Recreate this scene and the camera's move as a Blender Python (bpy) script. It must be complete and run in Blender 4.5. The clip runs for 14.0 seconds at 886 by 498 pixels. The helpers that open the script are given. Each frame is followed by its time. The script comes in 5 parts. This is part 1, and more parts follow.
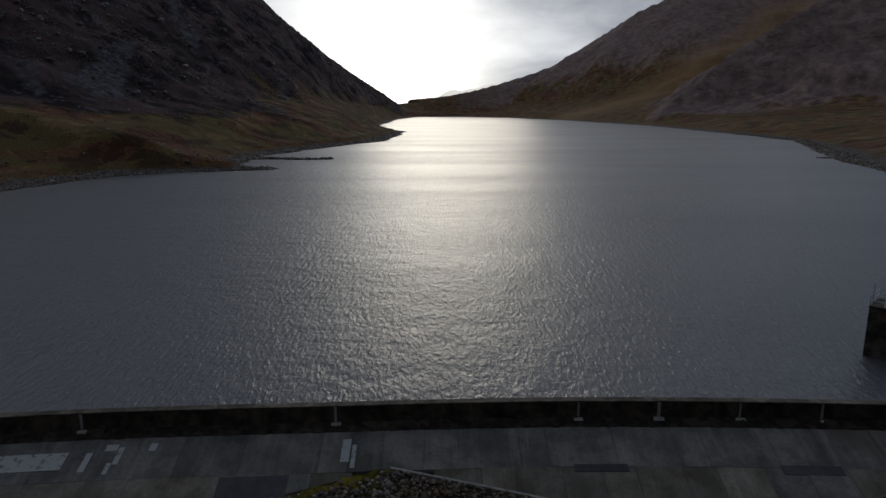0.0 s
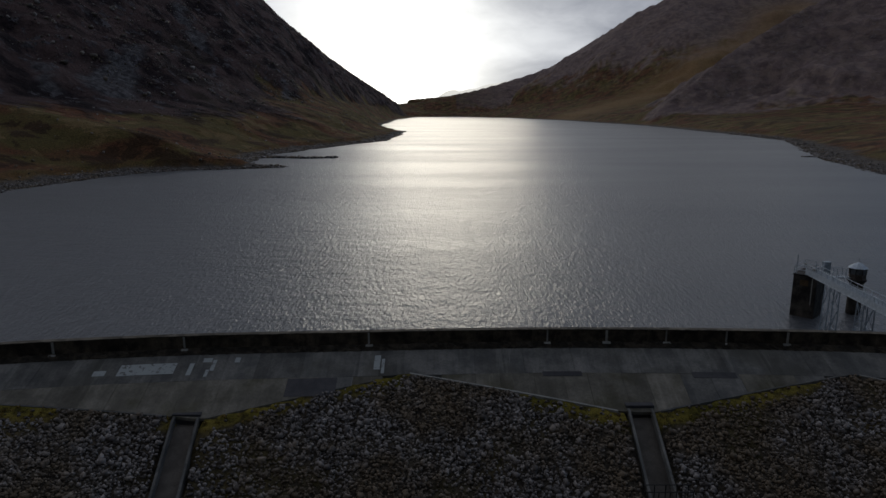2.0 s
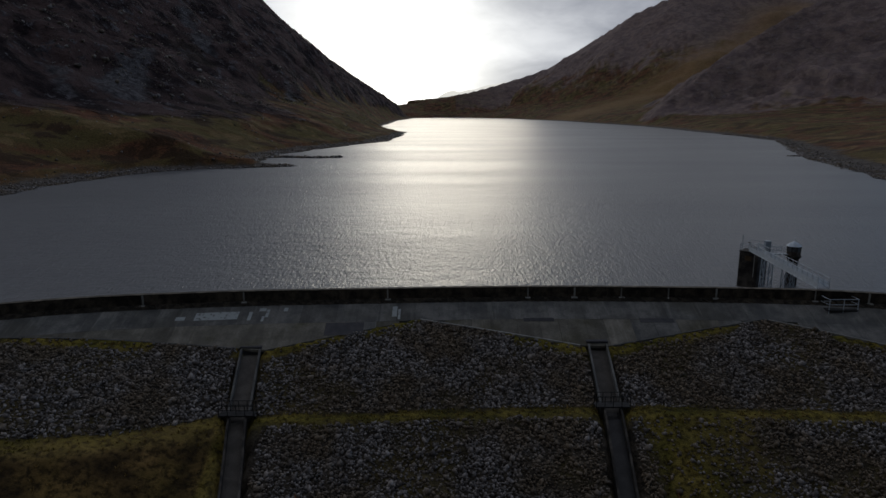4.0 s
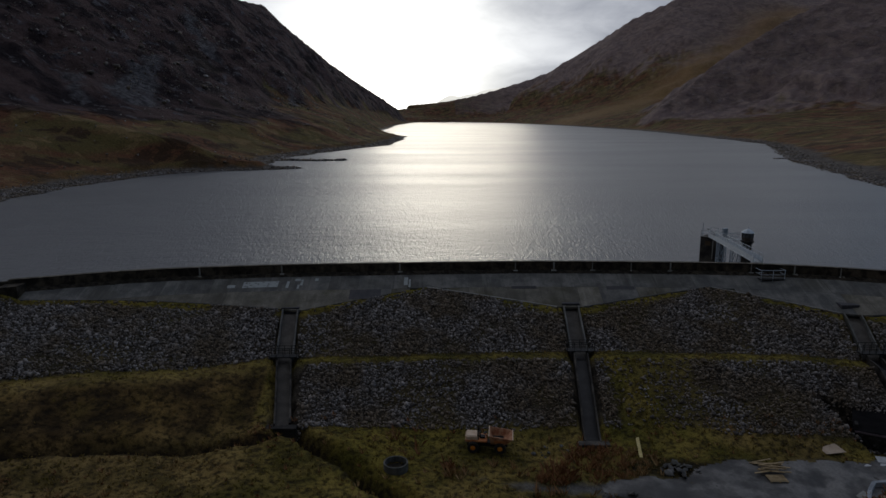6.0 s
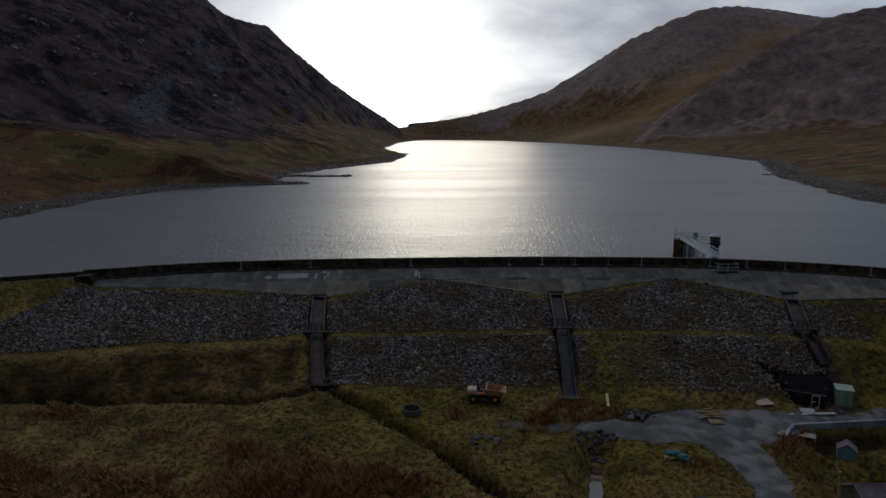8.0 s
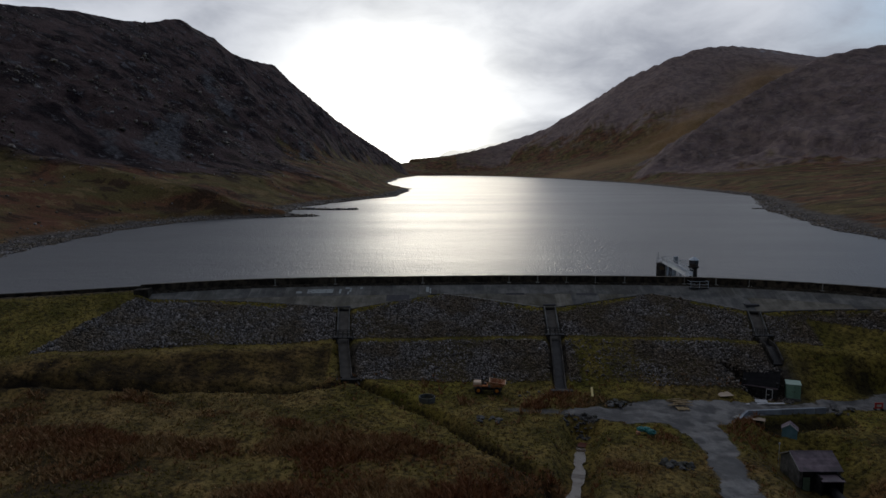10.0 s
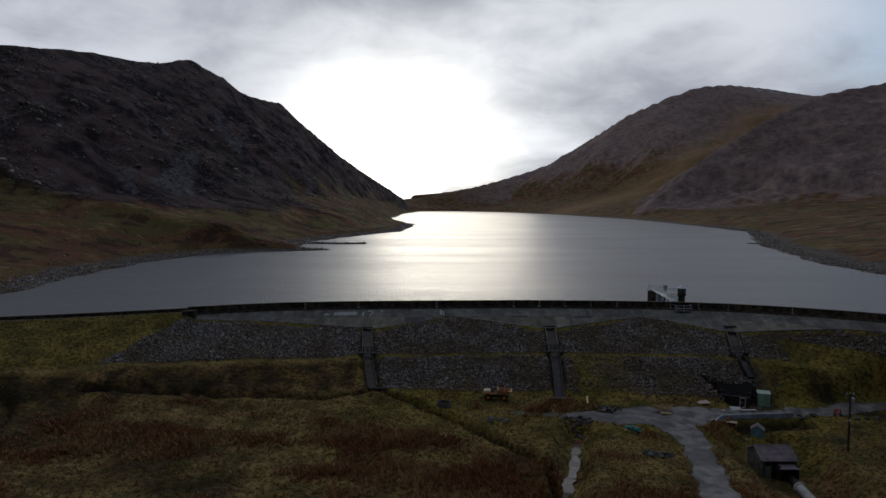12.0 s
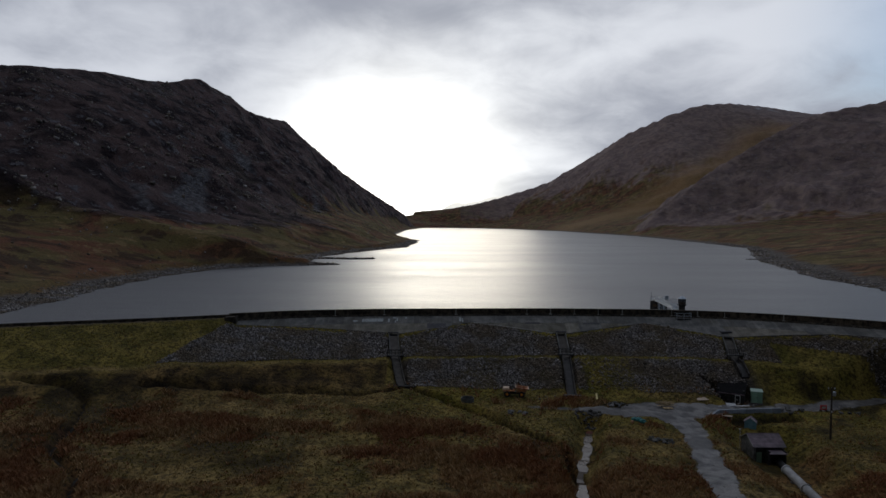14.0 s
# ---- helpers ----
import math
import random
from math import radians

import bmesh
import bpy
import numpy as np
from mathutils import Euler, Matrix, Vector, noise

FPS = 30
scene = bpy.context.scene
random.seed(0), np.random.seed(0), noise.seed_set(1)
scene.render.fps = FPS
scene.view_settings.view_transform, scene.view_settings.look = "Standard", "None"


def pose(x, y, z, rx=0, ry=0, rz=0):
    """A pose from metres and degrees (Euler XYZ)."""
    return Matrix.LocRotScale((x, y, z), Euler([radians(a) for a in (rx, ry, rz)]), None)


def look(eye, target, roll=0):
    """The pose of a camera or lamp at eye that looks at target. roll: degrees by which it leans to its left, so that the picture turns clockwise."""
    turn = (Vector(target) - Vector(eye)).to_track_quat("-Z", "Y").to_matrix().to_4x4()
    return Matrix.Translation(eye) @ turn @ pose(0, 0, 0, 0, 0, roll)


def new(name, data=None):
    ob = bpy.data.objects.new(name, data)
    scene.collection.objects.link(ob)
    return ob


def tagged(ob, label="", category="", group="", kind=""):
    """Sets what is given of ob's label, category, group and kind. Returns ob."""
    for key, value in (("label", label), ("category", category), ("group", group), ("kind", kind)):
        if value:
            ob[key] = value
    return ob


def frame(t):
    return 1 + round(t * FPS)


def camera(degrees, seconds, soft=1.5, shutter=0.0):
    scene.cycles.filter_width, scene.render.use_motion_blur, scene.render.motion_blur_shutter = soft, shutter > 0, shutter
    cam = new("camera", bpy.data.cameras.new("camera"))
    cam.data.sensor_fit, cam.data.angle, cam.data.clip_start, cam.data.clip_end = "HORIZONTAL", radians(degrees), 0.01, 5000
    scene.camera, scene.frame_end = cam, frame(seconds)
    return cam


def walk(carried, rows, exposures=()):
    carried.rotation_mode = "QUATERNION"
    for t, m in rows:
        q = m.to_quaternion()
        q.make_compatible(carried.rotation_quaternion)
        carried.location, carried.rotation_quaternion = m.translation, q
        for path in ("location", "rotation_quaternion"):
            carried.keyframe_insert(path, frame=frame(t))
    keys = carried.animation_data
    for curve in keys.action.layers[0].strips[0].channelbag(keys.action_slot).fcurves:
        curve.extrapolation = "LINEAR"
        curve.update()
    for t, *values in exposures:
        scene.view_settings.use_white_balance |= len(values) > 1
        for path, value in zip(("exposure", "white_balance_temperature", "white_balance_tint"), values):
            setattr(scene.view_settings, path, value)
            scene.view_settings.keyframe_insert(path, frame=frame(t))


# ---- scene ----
cam = camera(68.1, 14.0)
METRES, EYE, TILT, LEAN, TURN = 100.0, 22.0, -11.9, 0.0, 0.0
ROWS = [
    (0.0, 0.0, 0.0, 0.0, 0.0, 0.0, -0.0),
    (0.5, -0.0012, -0.0349, -0.0077, 0.01, -0.01, -0.03),
    (1.0, -0.0026, -0.0703, -0.0145, -0.0, -0.01, -0.01),
    (1.5, -0.0035, -0.1067, -0.0205, -0.01, -0.0, -0.0),
    (2.0, -0.0042, -0.1442, -0.0263, -0.04, 0.0, 0.01),
    (2.5, -0.0051, -0.1816, -0.0326, -0.06, 0.02, 0.02),
    (3.0, -0.006, -0.219, -0.0389, -0.05, 0.04, 0.04),
    (5.5, -0.0105, -0.404, -0.0763, -0.11, 0.22, 0.12),
    (6.0, -0.0116, -0.4413, -0.0833, -0.11, 0.44, 0.13),
    (6.5, -0.0129, -0.4781, -0.0912, -0.09, 0.7, 0.13),
    (7.0, -0.0147, -0.5143, -0.0991, -0.1, 0.96, 0.12),
    (9.5, -0.027, -0.6928, -0.138, -0.04, 4.23, 0.07),
    (10.0, -0.0309, -0.7278, -0.146, -0.02, 5.01, 0.02),
    (10.5, -0.0343, -0.763, -0.1534, 0.01, 5.78, -0.02),
    (11.0, -0.0386, -0.798, -0.1603, 0.05, 6.57, -0.03),
    (11.5, -0.0439, -0.8316, -0.1671, 0.08, 7.34, -0.08),
    (12.0, -0.0503, -0.8633, -0.1736, 0.11, 8.11, -0.12),
    (12.5, -0.058, -0.8925, -0.1804, 0.14, 8.9, -0.16),
    (13.0, -0.0667, -0.9195, -0.1871, 0.16, 9.53, -0.19),
    (13.5, -0.0765, -0.9455, -0.1934, 0.18, 9.6, -0.2),
    (14.0, -0.0872, -0.9712, -0.1988, 0.19, 9.56, -0.22),
]
walk(cam, [(t, pose(0, 0, EYE, TILT, LEAN, TURN) @ pose(METRES * x, METRES * y, METRES * z, 90 + pitch, roll, yaw)) for t, x, y, z, yaw, pitch, roll in ROWS],
     exposures=[(0.0, 0.05), (3.0, 0.05), (6.5, 0.22), (10.0, 0.30), (14.0, 0.34)])

# ---------- world: low sun behind broken cloud over the far end of the lake ----------
SUN_AZ, SUN_EL = radians(0.6), radians(7.5)
SUN_DIR = Vector((math.sin(SUN_AZ) * math.cos(SUN_EL), math.cos(SUN_AZ) * math.cos(SUN_EL), math.sin(SUN_EL)))


class Graph:
    """Short hand for building a node tree."""

    def __init__(self, tree):
        self.t = tree
        tree.nodes.clear()

    def n(self, kind, ins=None, **props):
        node = self.t.nodes.new(kind)
        for k, v in props.items():
            setattr(node, k, v)
        for k, v in (ins or {}).items():
            if isinstance(v, bpy.types.NodeSocket):
                self.t.links.new(v, node.inputs[k])
            else:
                node.inputs[k].default_value = v
        return node

    def math(self, op, a, b=0.0, c=0.0, clamp=False):
        return self.n("ShaderNodeMath", {0: a, 1: b, 2: c}, operation=op, use_clamp=clamp).outputs[0]

    def vec(self, op, a, b=(0, 0, 0)):
        return self.n("ShaderNodeVectorMath", {0: a, 1: b}, operation=op).outputs[0]

    def mix(self, f, a, b, mode="MIX"):
        node = self.n("ShaderNodeMix", data_type="RGBA", blend_type=mode)
        for k, v in ((0, f), (6, a), (7, b)):
            if isinstance(v, bpy.types.NodeSocket):
                self.t.links.new(v, node.inputs[k])
            else:
                node.inputs[k].default_value = (*v, 1) if isinstance(v, tuple) and len(v) == 3 else v
        return node.outputs[2]

    def noise(self, vec, scale, detail=4.0, rough=0.55, distort=0.0):
        return self.n("ShaderNodeTexNoise", {"Vector": vec, "Scale": scale, "Detail": detail, "Roughness": rough, "Distortion": distort}).outputs[0]

    def step(self, x, lo, hi, a=0.0, b=1.0):
        return self.n("ShaderNodeMapRange", {0: x, 1: lo, 2: hi, 3: a, 4: b}, interpolation_type="SMOOTHSTEP").outputs[0]


world = bpy.data.worlds.new("overcast_sky")
scene.world = world
world.use_nodes = True
g = Graph(world.node_tree)
way = g.vec("NORMALIZE", g.n("ShaderNodeTexCoord").outputs["Generated"])
sep = g.n("ShaderNodeSeparateXYZ", {0: way})
up = g.math("MAXIMUM", sep.outputs[2], 0.0)
flat = g.math("ADD", up, 0.30)
cloud_at = g.n("ShaderNodeCombineXYZ", {0: g.math("DIVIDE", sep.outputs[0], flat), 1: g.math("DIVIDE", sep.outputs[1], flat), 2: 3.1}).outputs[0]
big = g.noise(cloud_at, 1.05, 3.0, 0.5, 0.5)
small = g.noise(cloud_at, 4.2, 6.0, 0.58, 0.35)
thick = g.math("ADD", g.math("MULTIPLY", big, 0.76), g.math("MULTIPLY", small, 0.24))
cloud = g.mix(g.step(thick, 0.38, 0.62), (0.51, 0.535, 0.59), (0.225, 0.245, 0.30))
near_sun = g.n("ShaderNodeVectorMath", {0: way, 1: SUN_DIR}, operation="DOT_PRODUCT").outputs["Value"]
# the bright gap: an oval glow, wider than high, and a soft halo round it
across = g.math("MULTIPLY", g.math("SUBTRACT", g.math("ARCTAN2", sep.outputs[0], sep.outputs[1]), radians(-4.6)), 1 / radians(7.2))
rise = g.math("MULTIPLY", g.math("SUBTRACT", sep.outputs[2], math.sin(radians(2.5))), 1 / radians(6.6))
oval = g.math("ADD", g.math("MULTIPLY", across, across), g.math("MULTIPLY", rise, rise))
core = g.math("EXPONENT", g.math("MULTIPLY", oval, -0.85))
halo = g.math("POWER", g.math("MAXIMUM", near_sun, 0.0), 22.0)
veil = g.step(thick, 0.36, 0.62, 1.2, 0.45)
glow = g.math("ADD", g.math("MULTIPLY", core, 1.6), g.math("MULTIPLY", g.math("MULTIPLY", halo, 0.16), veil))
fade = g.math("ADD", g.step(near_sun, -0.45, 0.12, 0.12, 0.80), g.step(near_sun, 0.12, 0.9, 0.0, 0.20))
cloud = g.mix(1.0, cloud, g.n("ShaderNodeCombineColor", {0: fade, 1: fade, 2: fade}).outputs[0], "MULTIPLY")
lit = g.mix(1.0, cloud, g.mix(1.0, (1.0, 0.968, 0.84), g.n("ShaderNodeCombineColor", {0: glow, 1: glow, 2: glow}).outputs[0], "MULTIPLY"), "ADD")
sky = g.n("ShaderNodeTexSky", sky_type="NISHITA", sun_disc=False, sun_elevation=SUN_EL, sun_rotation=SUN_AZ)
clear = g.mix(1.0, g.n("ShaderNodeVectorMath", {0: sky.outputs[0], "Scale": 0.075}, operation="SCALE").outputs[0], (0.60, 0.92, 1.45), "MULTIPLY")
gap = g.math("MULTIPLY", g.step(thick, 0.58, 0.46), g.step(sep.outputs[0], 0.40, 0.66))
both = g.mix(g.math("MULTIPLY", gap, 0.8), lit, clear)
both = g.mix(g.step(sep.outputs[2], -0.02, 0.0), (0.05, 0.05, 0.045), both)
g.n("ShaderNodeOutputWorld", {0: g.n("ShaderNodeBackground", {0: both, 1: 1.0}).outputs[0]})

sun = new("sun", bpy.data.lights.new("sun", "SUN"))
sun.data.energy, sun.data.angle, sun.data.color = 0.17, radians(14), (1.0, 0.91, 0.74)
sun.matrix_world = look(SUN_DIR * 1000, (0, 0, 0))


# ---------- materials ----------
def material(name, build, rough=0.9, metal=0.0, spec=0.3):
    """build(g, pos) returns a colour socket or colour, and a bump height socket or None with its distance."""
    m = bpy.data.materials.new(name)
    m.use_nodes = True
    g = Graph(m.node_tree)
    pos = g.n("ShaderNodeNewGeometry").outputs["Position"]
    made = build(g, pos)
    colour, height, dist = made[:3]
    ins = {"Base Color": colour if isinstance(colour, bpy.types.NodeSocket) else (*colour, 1), "Roughness": made[3] if len(made) > 3 else rough,
           "Metallic": metal, "Specular IOR Level": spec}
    if height is not None:
        ins["Normal"] = g.n("ShaderNodeBump", {"Height": height, "Distance": dist, "Strength": 1.0}).outputs[0]
    g.n("ShaderNodeOutputMaterial", {0: g.n("ShaderNodeBsdfPrincipled", ins).outputs[0]})
    return m


def mottled(name, a, b, scale=1.5, rough=0.85, metal=0.0, bump=0.01, stain=None, spec=0.3, streak=None):
    """Two tones at a broad and a fine scale, a stain tone in patches, fine relief, and a shift from piece to piece."""

    def build(g, pos):
        f = g.step(g.noise(pos, scale, 5.0), 0.35, 0.65)
        c = g.mix(f, a, b)
        fine = g.noise(pos, scale * 9, 4.0, 0.65)
        c = g.mix(g.step(fine, 0.3, 0.75, 0.0, 0.45), c, tuple(v * 0.55 for v in a))
        if stain:
            c = g.mix(g.step(g.noise(pos, scale * 0.35, 6.0, 0.6), 0.5, 0.66, 0.0, 0.8), c, stain)
        if streak:
            run = g.noise(g.n("ShaderNodeMapping", {"Vector": pos, "Scale": streak}).outputs[0], 1.0, 5.0, 0.65)
            c = g.mix(g.step(run, 0.44, 0.68, 0.0, 0.32), c, tuple(v * 0.42 for v in a))
            c = g.mix(g.step(run, 0.44, 0.30, 0.0, 0.35), c, tuple(min(1, v * 1.35) for v in b))
        piece = g.n("ShaderNodeObjectInfo").outputs["Random"]
        c = g.mix(1.0, c, g.n("ShaderNodeCombineColor", {i: g.math("MULTIPLY_ADD", piece, 0.42, 0.78) for i in range(3)}).outputs[0], "MULTIPLY")
        return c, fine, bump

    return material(name, build, rough, metal, spec)


def pieced(name, a, b, scale, rough, metal, bump, stain, spec=0.3):
    """Many loose pieces in one mesh: each its own tone, with grain and lichen."""

    def build(g, pos):
        own = g.n("ShaderNodeNewGeometry").outputs["Random Per Island"]
        own = g.math("FRACT", g.math("ADD", own, g.n("ShaderNodeObjectInfo").outputs["Random"]))
        fine = g.noise(pos, scale * 8, 4.0, 0.65)
        c = g.mix(g.math("POWER", own, 1.6), a, b)
        c = g.mix(g.step(fine, 0.35, 0.7, 0.0, 0.5), c, tuple(v * 0.5 for v in a))
        c = g.mix(g.step(g.noise(pos, 0.16, 5.0, 0.62), 0.42, 0.60, 0.0, 0.82), c, g.mix(own, stain, tuple(v * 2.2 for v in stain)))
        return c, fine, bump

    return material(name, build, rough, metal, spec)


def ground_build(g, pos):
    """Grass, rushes, bracken, gravel, shore stones and crag, by the masks that lie on the sheet."""
    mask = {k: g.n("ShaderNodeAttribute", attribute_name=k).outputs["Fac"] for k in ("crag", "bracken", "gravel", "shore", "green", "scree", "peat_and_shade", "dry", "snow", "hill", "heath", "talus")}
    fine = g.noise(pos, 1.7, 6.0, 0.65)
    mid = g.noise(pos, 0.23, 5.0, 0.6)
    broad = g.noise(pos, 0.02, 5.0, 0.6)
    grass = g.mix(g.step(mid, 0.35, 0.65), (0.110, 0.079, 0.025), (0.31, 0.212, 0.080))
    grass = g.mix(mask["green"], grass, g.mix(g.step(mid, 0.3, 0.7), (0.100, 0.092, 0.016), (0.255, 0.200, 0.040)))
    rust = g.mix(g.step(fine, 0.3, 0.7), (0.105, 0.040, 0.018), (0.215, 0.095, 0.042))
    patch = g.math("MULTIPLY", mask["bracken"], g.step(g.math("ADD", g.math("MULTIPLY", mid, 0.6), g.math("MULTIPLY", broad, 0.4)), 0.40, 0.58, 0.25, 1.0))
    c = g.mix(patch, grass, rust)
    # near-black flecks in the lows of the fine relief
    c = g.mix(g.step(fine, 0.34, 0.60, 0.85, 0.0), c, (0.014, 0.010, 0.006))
    c = g.mix(mask["dry"], c, g.mix(g.step(mid, 0.3, 0.7), (0.19, 0.115, 0.054), (0.30, 0.195, 0.092)))
    lie = g.noise(pos, 0.05, 9.0, 0.66, 0.4)
    lie2 = g.noise(pos, 0.017, 6.0, 0.6, 0.6)
    hills = g.mix(g.step(lie2, 0.42, 0.56), (0.165, 0.064, 0.038), (0.135, 0.112, 0.040))
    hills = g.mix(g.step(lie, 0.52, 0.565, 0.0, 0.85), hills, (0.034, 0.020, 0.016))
    hills = g.mix(g.step(lie, 0.44, 0.39, 0.0, 0.7), hills, (0.29, 0.20, 0.095))
    # weaker dark flecks on the hills, by the same relief
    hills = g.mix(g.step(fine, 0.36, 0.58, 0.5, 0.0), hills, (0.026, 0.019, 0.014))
    c = g.mix(g.math("MULTIPLY", mask["hill"], 0.82), c, hills)
    # right-hill heather, paled so that haze and glare sit in its colour
    purple = g.mix(g.step(lie, 0.44, 0.56), (0.36, 0.275, 0.24), (0.25, 0.19, 0.185))
    purple = g.mix(g.step(g.noise(pos, 0.03, 9.0, 0.72, 0.8), 0.53, 0.60, 0.0, 0.5), purple, (0.11, 0.080, 0.084))
    c = g.mix(mask["heath"], c, purple)
    # near-black earth, also used as painted shade in the pit and left bank
    c = g.mix(mask["peat_and_shade"], c, (0.014, 0.010, 0.007))
    rocktone = g.noise(pos, 0.09, 8.0, 0.68)
    rock = g.mix(g.step(rocktone, 0.35, 0.65), (0.021, 0.018, 0.022), (0.168, 0.156, 0.170))
    heath = g.mix(g.step(g.noise(pos, 0.035, 6.0, 0.6), 0.4, 0.6), (0.024, 0.017, 0.020), (0.125, 0.084, 0.080))
    cut = g.step(g.math("ADD", g.math("MULTIPLY", g.noise(pos, 0.085, 8.0, 0.70), 0.75), g.math("MULTIPLY", rocktone, 0.25)), 0.545, 0.59)
    c = g.mix(mask["crag"], c, g.mix(cut, heath, rock))
    loose = g.noise(pos, 1.1, 5.0, 0.7)
    # pitching bed and loose scree, darkened so the gaps between stones read as shade
    stones = g.mix(g.step(loose, 0.35, 0.65), (0.020, 0.017, 0.014), (0.080, 0.067, 0.052))
    c = g.mix(mask["scree"], c, stones)
    c = g.mix(mask["shore"], c, g.mix(g.step(g.noise(pos, 0.35, 6.0, 0.7), 0.35, 0.65), (0.058, 0.050, 0.045), (0.15, 0.132, 0.118)))
    c = g.mix(mask["talus"], c, g.mix(g.step(g.noise(pos, 0.22, 6.0, 0.72), 0.35, 0.65), (0.060, 0.058, 0.064), (0.20, 0.195, 0.205)))
    worn = g.noise(pos, 0.6, 6.0, 0.65)
    c = g.mix(mask["gravel"], c, g.mix(g.step(worn, 0.35, 0.65), (0.075, 0.071, 0.068), (0.17, 0.16, 0.148)))
    c = g.mix(mask["snow"], c, (0.6, 0.62, 0.66))
    high = g.math("ADD", g.math("MULTIPLY", fine, 0.35), g.math("MULTIPLY", g.math("MULTIPLY", rocktone, mask["crag"]), 9.0))
    high = g.math("ADD", high, g.math("MULTIPLY", g.math("MULTIPLY", lie, mask["hill"]), 4.0))
    return c, high, 1.0


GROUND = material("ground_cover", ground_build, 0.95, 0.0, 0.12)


def water_build(g, pos):
    """Wind ripples at three sizes on dark lake water."""
    lean = g.n("ShaderNodeMapping", {"Vector": pos, "Rotation": (0, 0, radians(24)), "Scale": (1.0, 0.42, 1.0)}).outputs[0]
    a = g.noise(lean, 2.1, 3.0, 0.6, 0.4)
    b = g.noise(pos, 0.25, 3.0, 0.5)
    gust = g.noise(g.n("ShaderNodeMapping", {"Vector": pos, "Scale": (0.25, 1.0, 1.0)}).outputs[0], 0.02, 4.0, 0.6)
    high = g.math("MULTIPLY", g.math("ADD", g.math("MULTIPLY", a, 0.62), g.math("MULTIPLY", b, 0.75)), g.step(gust, 0.3, 0.7, 0.85, 1.08))
    return (0.078, 0.084, 0.094), high, 0.36, g.step(gust, 0.3, 0.7, 0.30, 0.36)


WATER = material("lake_water", water_build, 0.2, 0.0, 0.42)
WALL = mottled("stained_wall_concrete", (0.022, 0.018, 0.014), (0.115, 0.092, 0.066), 1.0, 0.9, 0, 0.04, (0.010, 0.008, 0.007), 0.3, (1.5, 1.5, 0.35))
COPING = mottled("weathered_coping", (0.075, 0.064, 0.050), (0.19, 0.165, 0.13), 1.4, 0.9, 0, 0.02, (0.04, 0.034, 0.026))
SLAB = mottled("weathered_slab_concrete", (0.100, 0.102, 0.100), (0.195, 0.19, 0.178), 0.6, 0.85, 0, 0.01, (0.085, 0.083, 0.072), 0.3, (1.6, 0.16, 0.16))
SLAB_LOW = mottled("mossy_slab_concrete", (0.125, 0.116, 0.095), (0.215, 0.20, 0.168), 0.5, 0.85, 0, 0.01, (0.075, 0.070, 0.040), 0.3, (1.3, 0.2, 0.2))
STONE = pieced("pitching_stone", (0.060, 0.051, 0.047), (0.43, 0.395, 0.378), 0.8, 0.6, 0, 0.01, (0.072, 0.050, 0.026), 0.4)


# ---------- the lie of the land ----------
def value_noise(x, y, seed):
    xi, yi = np.floor(x), np.floor(y)
    fx, fy = x - xi, y - yi
    fx, fy = fx * fx * fx * (fx * (fx * 6 - 15) + 10), fy * fy * fy * (fy * (fy * 6 - 15) + 10)

    def h(a, b):
        v = np.sin(a * 127.1 + b * 311.7 + seed * 74.7) * 43758.5453
        return v - np.floor(v)

    return (h(xi, yi) * (1 - fx) + h(xi + 1, yi) * fx) * (1 - fy) + (h(xi, yi + 1) * (1 - fx) + h(xi + 1, yi + 1) * fx) * fy


def fbm(x, y, size, octaves=5, seed=1, ridged=False, gain=0.5):
    total, amp, norm, f = np.zeros_like(x), 1.0, 0.0, 1.0 / size
    for i in range(octaves):
        a, s = 0.6 + i * 1.1, f
        v = value_noise((x * math.cos(a) - y * math.sin(a)) * s, (x * math.sin(a) + y * math.cos(a)) * s, seed + i) * 2 - 1
        total, norm = total + amp * ((1 - 2 * np.abs(v)) if ridged else v), norm + amp
        amp, f = amp * gain, f * 2.03
    return total / norm


def smooth(x, lo, hi):
    t = np.clip((x - lo) / (hi - lo), 0, 1)
    return t * t * (3 - 2 * t)


def ease(x, xs, ys):
    """A smooth curve through a few knots (cubic, with the slopes of the chords)."""
    xs, ys = np.array(xs, float), np.array(ys, float)
    x = np.clip(np.asarray(x, float), xs[0], xs[-1])
    m = np.gradient(ys, xs)
    i = np.clip(np.searchsorted(xs, x) - 1, 0, len(xs) - 2)
    h = xs[i + 1] - xs[i]
    t = (x - xs[i]) / h
    return (1 + 2 * t) * (1 - t) ** 2 * ys[i] + t * (1 - t) ** 2 * h * m[i] + t * t * (3 - 2 * t) * ys[i + 1] + t * t * (t - 1) * h * m[i + 1]


def to_line(x, y, line):
    """Distance to a polyline in plan, and the third coordinate at the nearest place."""
    best, val = np.full_like(x, 1e9), np.zeros_like(x)
    for (ax, ay, az), (bx, by, bz) in zip(line, line[1:]):
        dx, dy = bx - ax, by - ay
        t = np.clip(((x - ax) * dx + (y - ay) * dy) / (dx * dx + dy * dy), 0, 1)
        d = np.hypot(x - ax - t * dx, y - ay - t * dy)
        near = d < best
        best, val = np.where(near, d, best), np.where(near, az + t * (bz - az), val)
    return best, val


WATER_Z = -1.75


def wall_y(x):
    """The line of the dam's wave wall in plan."""
    return ease(x, (-130, -88, -61, -50, -38, -26, -7, 8, 18, 27, 40, 50, 64, 72, 90, 115), (-4, 15.8, 24.9, 29.3, 33.6, 35.7, 37.2, 37.9, 37.8, 37.4, 36, 33.2, 26.6, 21.2, 8, -12))


